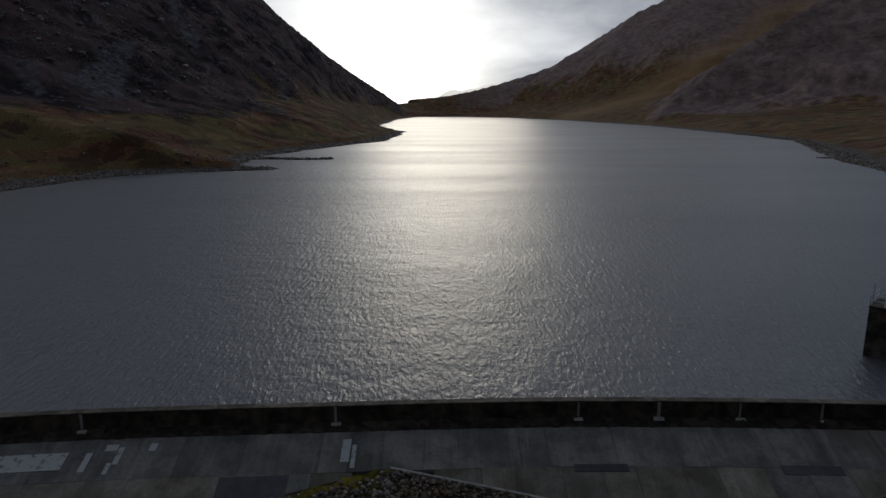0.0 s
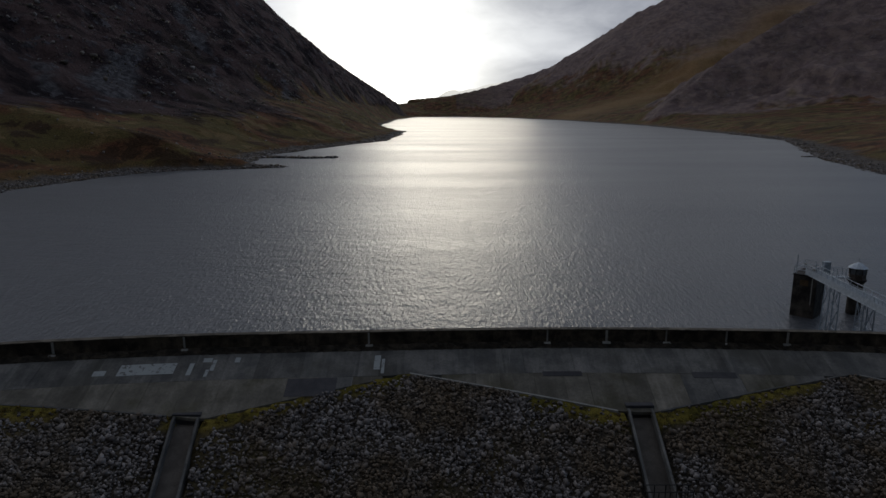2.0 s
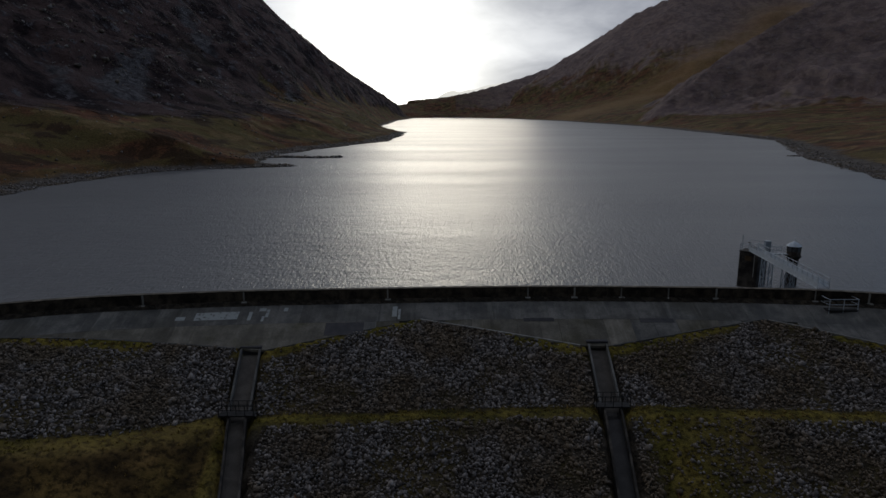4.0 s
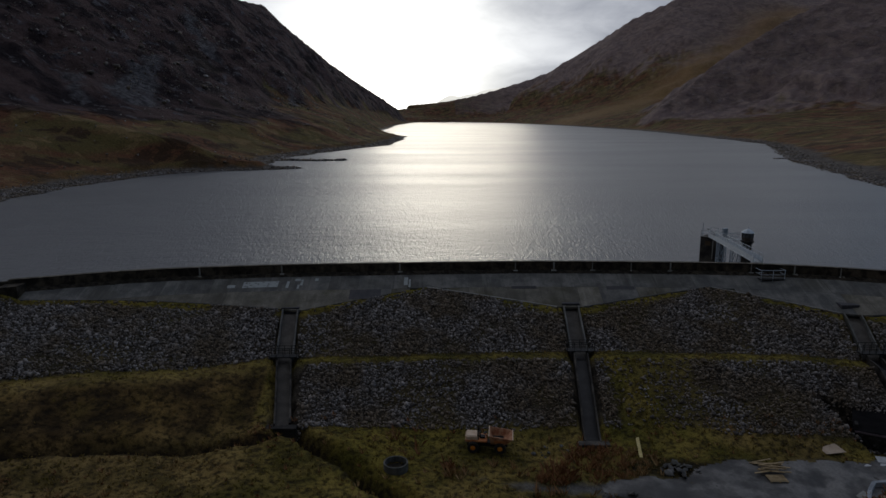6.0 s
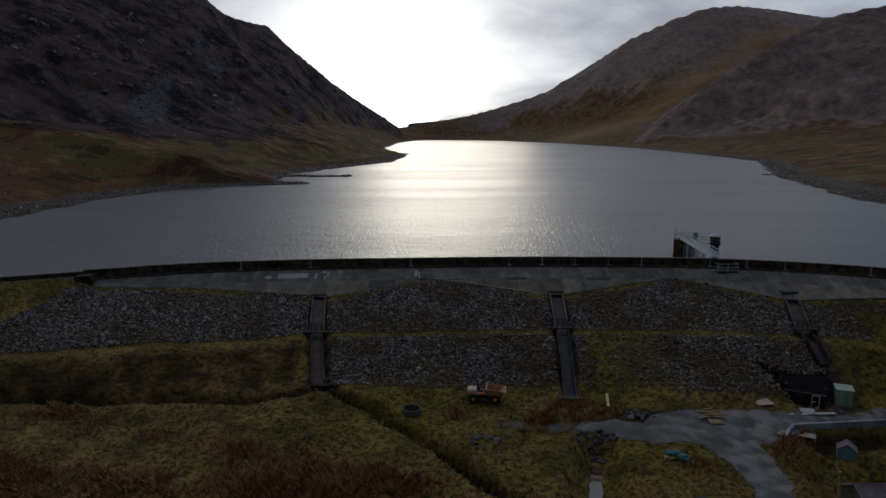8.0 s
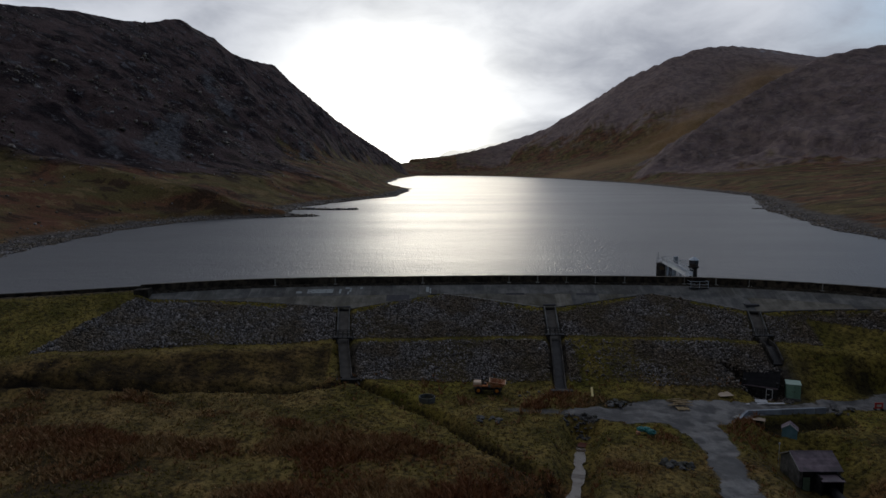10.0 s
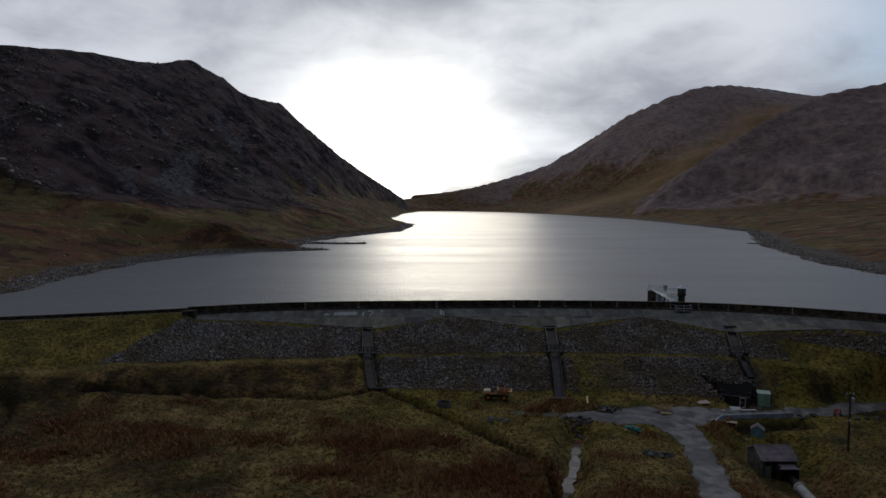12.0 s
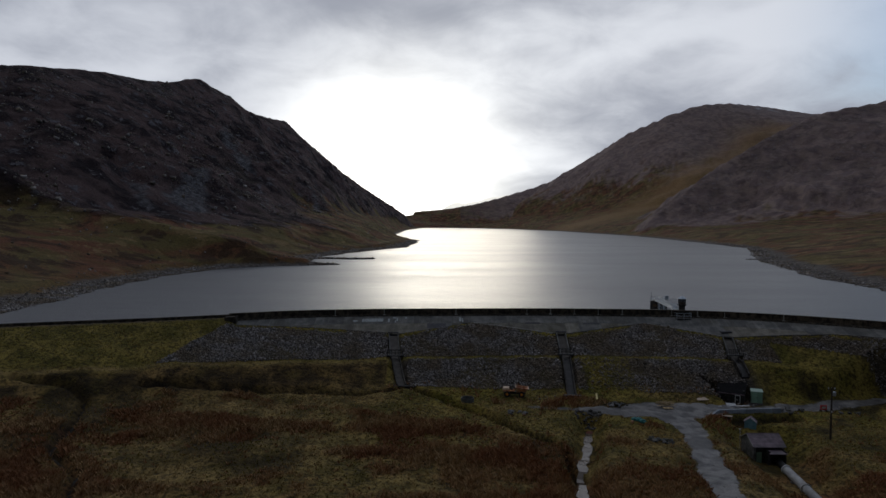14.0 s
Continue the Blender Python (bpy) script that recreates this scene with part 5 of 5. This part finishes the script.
for j in range(7):
    part("pallet_slat", boxed(((-0.75, -1.95 + j * 0.16, 0.10), (0.75, -1.84 + j * 0.16, 0.13))), TIMBER, pile)
for s in (-0.7, 0, 0.65):
    part("pallet_bearer", boxed(((s, -1.95, 0.0), (s + 0.09, -0.87, 0.10))), TIMBER, pile)

crate = thing("timber_crate", (35.9, 3.9, ground_at(35.9, 3.9)), "open timber crate with plywood top beside the kerb", "crate", turn=-28)
part("top_sheet", boxed(((-0.9, -0.9, 0.75), (0.9, 0.9, 0.80)), m=pose(0, 0, 0, -8, 0, 0)), PLY, crate)
for p in ((-0.8, -0.8), (0.8, -0.8), (0.8, 0.8), (-0.8, 0.8)):
    part("corner_post", boxed(((p[0] - 0.05, p[1] - 0.05, -0.4), (p[0] + 0.05, p[1] + 0.05, 0.78))), TIMBER, crate)
for h in (0.1, 0.4):
    part("side_board", boxed(((-0.85, -0.88, h), (0.85, -0.84, h + 0.15))), mottled("red_brown_board", (0.12, 0.06, 0.05), (0.18, 0.09, 0.07), 2.0), crate)
lying("grey_slab", 33.4, 3.6, (1.3, 0.8, 0.08), 35, PALE, "pale stone slab lying at the verge", "slab", 0.05, 8)

tank = thing("well_ring", (-5.1, 6.0, ground_at(-5.1, 6.0) - 0.1), "old concrete well ring standing open in the grass", "well ring")
bm = bmesh.new()
n = 24
for r0, r1, z0, z1 in ((0.92, 1.05, 0, 0.75),):
    rows = [[bm.verts.new((r * math.cos(2 * math.pi * i / n), r * math.sin(2 * math.pi * i / n), z)) for i in range(n)] for r, z in ((r1, z0), (r1, z1), (r0, z1), (r0, z0))]
    for a, b in zip(rows, rows[1:]):
        for i in range(n):
            bm.faces.new((a[i], a[(i + 1) % n], b[(i + 1) % n], b[i]))
bmesh.ops.recalc_face_normals(bm, faces=bm.faces[:])
part("ring_wall", bm, mottled("lichened_concrete", (0.10, 0.10, 0.09), (0.18, 0.175, 0.155), 2.0), tank)
bm = drum([(0.9, 0.15), (0.9, 0.2)], 24)
part("ring_floor", bm, RUBBLE, tank)

TEAL = mottled("teal_tarpaulin", (0.02, 0.15, 0.15), (0.06, 0.27, 0.26), 2.5, 0.5, 0, 0.03)
tarp = thing("tarp_heap", (20.2, -2.8, ground_at(20.2, -2.8)), "crumpled teal tarpaulin heap on the grass", "tarpaulin")
for i in range(7):
    bm = bmesh.new()
    made = bmesh.ops.create_icosphere(bm, subdivisions=2, radius=random.uniform(0.35, 0.6))["verts"]
    for q in made:
        q.co *= 0.8 + 0.35 * noise.noise(q.co * 3 + Vector((i * 7, 0, 0)))
        q.co.z *= 0.7
    bmesh.ops.translate(bm, verts=made, vec=(random.uniform(-0.8, 0.8), random.uniform(-0.5, 0.5), 0.3 + random.uniform(0, 0.4)))
    part("fold", bm, TEAL, tarp)
part("pipe_offcut", boxed(((-1.3, -0.2, 0.0), (-0.9, 0.2, 0.5)), bevel=0.05), mottled("faded_orange_plastic", (0.5, 0.25, 0.14), (0.6, 0.32, 0.2), 2.0), tarp, "faded orange offcut")

bz = ground_at(54.0, 8.2)
sign = thing("road_barrier", (53.6, 7.9, bz), "red plastic road barrier on feet beside the road", "barrier")
part("panel", boxed(((-0.55, -0.05, 0.25), (0.55, 0.05, 1.05)), bevel=0.03), mottled("red_plastic", (0.55, 0.05, 0.05), (0.65, 0.09, 0.08), 2.0, 0.5), sign)
part("pale_band", boxed(((-0.3, -0.06, 0.5), (0.3, -0.045, 0.8))), WHITE, sign)
for s in (-0.45, 0.45):
    part("foot", boxed(((s - 0.06, -0.3, -0.05), (s + 0.06, 0.3, 0.27)), bevel=0.02), BLACK, sign)


def rock_mesh(name, seed, mat):
    bm = bmesh.new()
    made = bmesh.ops.create_icosphere(bm, subdivisions=1, radius=1.0)["verts"]
    rnd = random.Random(seed)
    for q in made:
        q.co *= rnd.uniform(0.7, 1.15)
    me = bpy.data.meshes.new(name)
    bm.to_mesh(me)
    bm.free()
    me.materials.append(mat)
    return me


BOULDER = mottled("grey_boulder", (0.07, 0.068, 0.068), (0.17, 0.165, 0.16), 1.2, 0.85, 0, 0.03, (0.05, 0.05, 0.035))
rocks = [rock_mesh("boulder", s, BOULDER) for s in range(4)]


def heap(name, x, y, n, spread, size, label, flat=0.6):
    h = thing(name, (x, y, ground_at(x, y)), label, "rock heap")
    for i in range(n):
        a, r = random.uniform(0, 6.28), spread * math.sqrt(random.random())
        s = random.uniform(*size)
        dx, dy = r * math.cos(a), r * math.sin(a) * 0.6
        dz = ground_at(x + dx, y + dy) - h.location.z + s * 0.25 + 0.5 * size[1] * max(0, 1 - r / spread) * random.random()
        m = Matrix.LocRotScale((dx, dy, dz), Euler((random.uniform(-0.5, 0.5), random.uniform(-0.5, 0.5), random.uniform(0, 6))), (s, s * random.uniform(0.5, 1), s * random.uniform(0.3, flat)))
        piece("rock", rocks[i % 4], h, m)


heap("rubble_heap", 20.9, -10.4, 34, 1.9, (0.2, 0.6), "heap of broken dark slabs on grass")
heap("spoil_heap", 19.4, 7.0, 22, 1.7, (0.2, 0.55), "dark spoil heap of earth and stones", 0.5)
heap("stone_headwall", 13.5, 1.9, 46, 2.1, (0.2, 0.42), "rough stones heaped above the stream head")
heap("rock_group", 2.4, -0.2, 12, 1.6, (0.15, 0.5), "flat grey rocks in the grass", 0.4)
heap("rock_group", 48.6, 6.9, 12, 2.4, (0.25, 0.6), "pale and dark boulders along the verge")
heap("rock_group", 56.5, 6.2, 9, 3.0, (0.2, 0.55), "dark boulders beside the road")
heap("rock_group", 8.6, 9.6, 10, 1.8, (0.1, 0.3), "scattered small stones at the bank foot")

# ---------- pitched stone, shore boulders, rushes and grass ----------
CUBE = np.array([(-1, -1, -1), (1, -1, -1), (1, 1, -1), (-1, 1, -1), (-1, -1, 1), (1, -1, 1), (1, 1, 1), (-1, 1, 1)], float) * 0.5
CUBEQ = np.array([(0, 3, 2, 1), (4, 5, 6, 7), (0, 1, 5, 4), (1, 2, 6, 5), (2, 3, 7, 6), (3, 0, 4, 7)])
rng = np.random.default_rng(7)


def joined(name, co, faces, mat, smooth_shade=False):
    """One mesh from arrays of points and equal-sided faces."""
    me = bpy.data.meshes.new(name)
    k = faces.shape[1]
    me.vertices.add(len(co))
    me.vertices.foreach_set("co", co.astype(np.float32).ravel())
    me.loops.add(faces.size)
    me.loops.foreach_set("vertex_index", faces.astype(np.int32).ravel())
    me.polygons.add(len(faces))
    me.polygons.foreach_set("loop_start", np.arange(0, faces.size, k, dtype=np.int32))
    me.update()
    me.validate()
    me.materials.append(mat)
    return new(name, me)


def turns(n, tip):
    """Random turns: any heading, tipped by up to tip radians."""
    a, b, c = rng.uniform(0, 6.283, n), rng.normal(0, tip, n), rng.normal(0, tip, n)
    ca, sa, cb, sb, cc, sc = np.cos(a), np.sin(a), np.cos(b), np.sin(b), np.cos(c), np.sin(c)
    o, i = np.zeros(n), np.ones(n)
    rz = np.stack([ca, -sa, o, sa, ca, o, o, o, i], -1).reshape(n, 3, 3)
    rx = np.stack([i, o, o, o, cb, -sb, o, sb, cb], -1).reshape(n, 3, 3)
    ry = np.stack([cc, o, sc, o, i, o, -sc, o, cc], -1).reshape(n, 3, 3)
    return ry @ rx @ rz


def lumps(x, y, z, size, tip):
    n = len(x)
    shape = CUBE[None] * rng.uniform(0.6, 1.35, (n, 8, 3))
    scale = size[:, None] * np.stack([rng.uniform(0.8, 1.3, n), rng.uniform(0.6, 1.0, n), rng.uniform(0.45, 0.9, n)], -1)
    co = np.einsum("nij,nkj->nki", turns(n, tip), shape * scale[:, None]) + np.stack([x, y, z], -1)[:, None]
    faces = CUBEQ[None] + (np.arange(n) * 8)[:, None, None]
    return co.reshape(-1, 3), faces.reshape(-1, 4)


def pitched(x, y):
    """Where the dam's stone pitching shows, and how mossy it is."""
    v, bo = off_wall(x, y), berm_off(x)
    up_ok = (v > apron_foot(x) + 0.25) & (v < bo + 0.1) & (x + 50 + (v - 2) * 0.45 > 0) & ((x < 52) | (v < 8.0)) & (x < 74)
    low_ok = (v > bo + 1.9) & (v < bo + 10.4 + 0.9 * fbm(x, y, 5, 3, 121)) & (x > -15.5) & (x < 43.5)
    n = fbm(x, y, 45, 5, 81) + 0.7 * fbm(x, y, 9, 4, 83)
    low_ok &= (x < 16) | (rng.random(len(x)) < np.clip(0.12 + 0.9 * smooth(x + 5 * n, 20, 29), 0, 1))
    mossy = (v < apron_foot(x) + 1.2 + 1.0 * fbm(x, y, 3, 3, 125)) & (fbm(x, y, 9, 3, 127) > -0.18)
    for line in CHUTES:
        d, _ = to_line(x, y, [(*p, 0) for p in line])
        up_ok &= d > 1.25
        low_ok &= d > 1.35
    overgrown = (fbm(x, y, 6, 4, 191) > 0.16) & (rng.random(len(x)) < 0.3)
    return (up_ok | low_ok) & ~overgrown & ~(mossy & (rng.random(len(x)) < 0.9))


n = 190000
sx, sy = rng.uniform(-60, 76, n), rng.uniform(-8, 36, n)
ok = pitched(sx, sy)
sx, sy = sx[ok][:62000], sy[ok][:62000]
sz = dam_side(sx, sy)
ss = rng.uniform(0.09, 0.24, len(sx)) * np.where(rng.random(len(sx)) < 0.06, 1.8, 1.0)
co, faces = lumps(sx, sy, sz + ss * 0.15, ss, 0.8)
pitching = joined("stone_pitching", co, faces, STONE)
pitching.parent = dam
tagged(pitching, "loose grey hand-placed pitching stones", "", kind="stuff")

variants = []
for i in range(6):
    c2, f2 = lumps(np.zeros(1), np.zeros(1), np.zeros(1), np.ones(1), 0.3)
    me = bpy.data.meshes.new("stone")
    me.from_pydata(c2.tolist(), [], f2.tolist())
    me.materials.append(STONE)
    variants.append(me)
placed = 0
while placed < 280:
    x, v = random.uniform(-14, 10), random.uniform(3.6, 8.5)
    y = float(wall_y(x)) - v
    if v < float(apron_foot(x)) + 0.5:
        continue
    s = random.uniform(0.18, 0.34)
    piece("stone", variants[placed % 6], dam, Matrix.LocRotScale((x, y, side_z(x, y) + s * 0.22), Euler((random.gauss(0, 0.4), random.gauss(0, 0.4), random.uniform(0, 6))), (s, s, s)))
    placed += 1

# boulders along the shores
n = 40000
y = rng.uniform(40, 700, n)
left = rng.random(n) < 0.55
d = np.abs(rng.normal(0, 6, n)) - 2.0
x = np.where(left, shore_left(y) - d, shore_right(y) + d)
keep_b = rng.random(n) < np.clip(160 / (y + 60), 0.05, 1)
x, y = x[keep_b], y[keep_b]
z = height(x, y)[0]
s = rng.uniform(0.15, 0.45, len(x)) * (1 + y / 500) * np.where(rng.random(len(x)) < 0.05, 1.8, 1)
near = z > WATER_Z - 0.5
co, faces = lumps(x[near], y[near], z[near] + 0.1, s[near], 0.35)
tagged(joined("shore_stones", co, faces, STONE), "grey stones and boulders strewn along the lake shore", "stones", kind="stuff")

# blocks and outcrops on the slopes below the crags
n = 26000
x, y = rng.uniform(-420, -80, n), rng.uniform(120, 900, n)
z, st, out2, v2, t2 = height(x, y)
ok = (out2 > 15) & (rng.random(n) < np.where(t2 > 0.27, 0.6, 0.07)) & (fbm(x, y, 50, 4, 131) > -0.1)
x, y, z = x[ok], y[ok], z[ok]
s = rng.uniform(0.4, 1.2, len(x)) * np.where((rng.random(len(x)) < 0.07) & (t2[ok] > 0.27), 3.0, 1.0)
co, faces = lumps(x, y, z + 0.15 * s, s, 0.4)
tagged(joined("fallen_blocks", co, faces, STONE), "fallen grey blocks and outcrops on the hillside", "rocks", kind="stuff")
spit_y = rng.uniform(-1.6, 1.6, 420)
spit_x = rng.uniform(-100, -56, 420)
co, faces = lumps(spit_x, 331 + spit_y + 2.0 * np.sin(spit_x * 0.2), WATER_Z + rng.uniform(-0.3, 0.25, 420), rng.uniform(0.6, 1.9, 420), 0.3)
tagged(joined("stone_spit", co, faces, STONE), "low spit of dark stones reaching into the lake", "stones", kind="stuff")


fingers = [(222, 250, 399), (192, 216, 338), (184, 200, 287)]
fx = np.concatenate([rng.uniform(a, b, 160) for a, b, _ in fingers])
fy = np.concatenate([c + rng.normal(0, 1.1, 160) for _, _, c in fingers])
co, faces = lumps(fx, fy + 1.2 * np.sin(fx * 0.3), WATER_Z + rng.uniform(-0.25, 0.2, len(fx)), rng.uniform(0.4, 1.2, len(fx)), 0.3)
tagged(joined("stone_spit", co, faces, STONE), "low fingers of stones and mud off the wide beach", "stones", kind="stuff")


def blades_build(g, pos):
    own = g.n("ShaderNodeNewGeometry").outputs["Random Per Island"]
    area = g.noise(pos, 0.11, 4.0, 0.6)
    c = g.mix(own, TONES[0], TONES[1])
    return g.mix(g.step(area, 0.40, 0.60), c, g.mix(own, TONES[2], TONES[3])), None, 0


def blades(name, x, y, z, tall, wide, count, tones, label, category):
    """Tufts of bent blades, each blade two triangles."""
    global TONES
    TONES = tones
    mat = material(name + "_leaf", blades_build, 0.8, 0.0, 0.15)
    n = len(x)
    a = rng.uniform(0, 6.283, (n, count))
    lean = rng.uniform(0.1, 0.75, (n, count))
    h = tall[:, None] * rng.uniform(0.6, 1.1, (n, count))
    r = rng.uniform(0, 0.35, (n, count)) * tall[:, None]
    bx, by = x[:, None] + r * np.cos(a), y[:, None] + r * np.sin(a)
    bz2 = np.repeat(z[:, None], count, 1) - 0.04
    dx, dy = np.cos(a), np.sin(a)
    w = wide * rng.uniform(0.7, 1.3, (n, count))
    p = np.stack([
        np.stack([bx - dy * w, by + dx * w, bz2], -1),
        np.stack([bx + dy * w, by - dx * w, bz2], -1),
        np.stack([bx + dx * h * lean * 0.45 + dy * w * 0.6, by + dy * h * lean * 0.45 - dx * w * 0.6, bz2 + h * 0.62], -1),
        np.stack([bx + dx * h * lean, by + dy * h * lean, bz2 + h * (1 - 0.25 * lean)], -1)], 2)
    m = n * count
    co = p.reshape(-1, 3)
    i = np.arange(m)[:, None] * 4
    faces = np.concatenate([i + np.array([[0, 1, 2]]), i + np.array([[0, 2, 3]])])
    return tagged(joined(name, co, faces, mat), label, category, kind="stuff")


def near_water(x, y):
    d = np.full_like(x, 99.0)
    for line, w in ((STREAM, 1.3), (DITCH, 0.7), (DITCH_LEFT, 0.6), (BROOK, 0.9)):
        d = np.minimum(d, to_line(x, y, line)[0] - w)
    return d


n = 92000
x, y = rng.uniform(-100, 85, n), rng.uniform(-46, 20, n)
zone = rush_field(x, y)
v = off_wall(x, y)
ok = (v > berm_off(x) + 8.5) & (gravel_mask(x, y) < 0.2) & (near_water(x, y) > 0)
ok &= rng.random(n) < np.clip(0.28 + 3.0 * zone + 0.25 * smooth(-y, 0, 30) - 1.3 * smooth(x, -18, -9) * smooth(y, -16, 0), 0.03, 1)
ok &= ~((np.abs(x - 36.5) < 4.5) & (np.abs(y + 8.5) < 5)) & ~((np.abs(x - 37) < 2) & (y < -8)) & ~((np.abs(x - 3) < 3) & (np.abs(y - 9) < 2))
x, y, zone = x[ok], y[ok], zone[ok]
z = height(x, y)[0]
blades("rush_tussocks", x, y, z, rng.uniform(0.28, 0.60, len(x)) * (1 + 0.85 * smooth(zone, 0.0, 0.35) * (1 - 0.8 * smooth(x, 8, 16))), 0.045, 7, ((0.15, 0.060, 0.028), (0.38, 0.185, 0.085), (0.22, 0.130, 0.054), (0.50, 0.33, 0.16)), "rusty brown rush and dead grass tussocks", "rushes")
n = 60000
x, y = rng.uniform(-100, 85, n), rng.uniform(-44, 30, n)
v = off_wall(x, y)
ok = (gravel_mask(x, y) < 0.25) & (near_water(x, y) > -0.3)
grassy = (v > berm_off(x) - 0.2) & ((x < -17) | (x > 46) | (v < berm_off(x) + 1.8) | (v > berm_off(x) + 10.2) | ((x > 15.5) & (x < 27) & (rng.random(n) > smooth(x, 17, 27))))
bankside = (v > 1.2) & (x + 50 + (v - 2) * 0.45 < 0)
mossy = (v > apron_foot(x) + 0.2) & (v < apron_foot(x) + 1.4) & (fbm(x, y, 9, 3, 127) > -0.18)
ok &= ~((x > 46) & (v > berm_off(x) + 1) & (fbm(x, y, 7, 4, 181) > -0.1))
ok &= (grassy | bankside | mossy) & (rng.random(n) < np.where((x < -19) & (v > berm_off(x) + 2.6) & (v < berm_off(x) + 10), 0.14, 0.75))
for line in CHUTES:
    ok &= to_line(x, y, [(*p, 0) for p in line])[0] > 1.15
ok &= ~((np.abs(x - 36.5) < 4.5) & (np.abs(y + 8.5) < 5)) & ~((np.abs(x - 37) < 2) & (y < -8))
x, y = x[ok], y[ok]
z = height(x, y)[0]
blades("grass_tufts", x, y, z, rng.uniform(0.12, 0.32, len(x)), 0.045, 5, ((0.10, 0.086, 0.015), (0.235, 0.180, 0.036), (0.18, 0.118, 0.033), (0.37, 0.245, 0.092)), "short green and straw moor grass", "grass")

# ---------- far range, pale glow standing in for distance haze ---
bm = bmesh.new()
rows = []
for i in range(90):
    x = -900 + i * 22
    h = 50 + 165 * math.exp(-((x - 430) / 300) ** 2) + 70 * math.exp(-((x - 40) / 160) ** 2) + 12 * noise.noise(Vector((x * 0.012, 0, 0))) + 5 * noise.noise(Vector((x * 0.05, 3, 0)))
    rows.append([bm.verts.new((x, 4560, -60)), bm.verts.new((x, 4560, max(h, 5))), bm.verts.new((x, 4700, -60))])
for a, b in zip(rows, rows[1:]):
    bm.faces.new((a[0], b[0], b[1], a[1])), bm.faces.new((a[1], b[1], b[2], a[2]))
# even emission: the bright haze is put into the material
mm = bpy.data.materials.new("hazy_range_glow")
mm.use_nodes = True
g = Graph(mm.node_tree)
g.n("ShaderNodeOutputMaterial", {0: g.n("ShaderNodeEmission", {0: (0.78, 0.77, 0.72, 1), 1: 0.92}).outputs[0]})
tagged(part("backdrop", bm, mm), "pale distant mountain range, its glow standing in for haze", "backdrop", kind="structure")
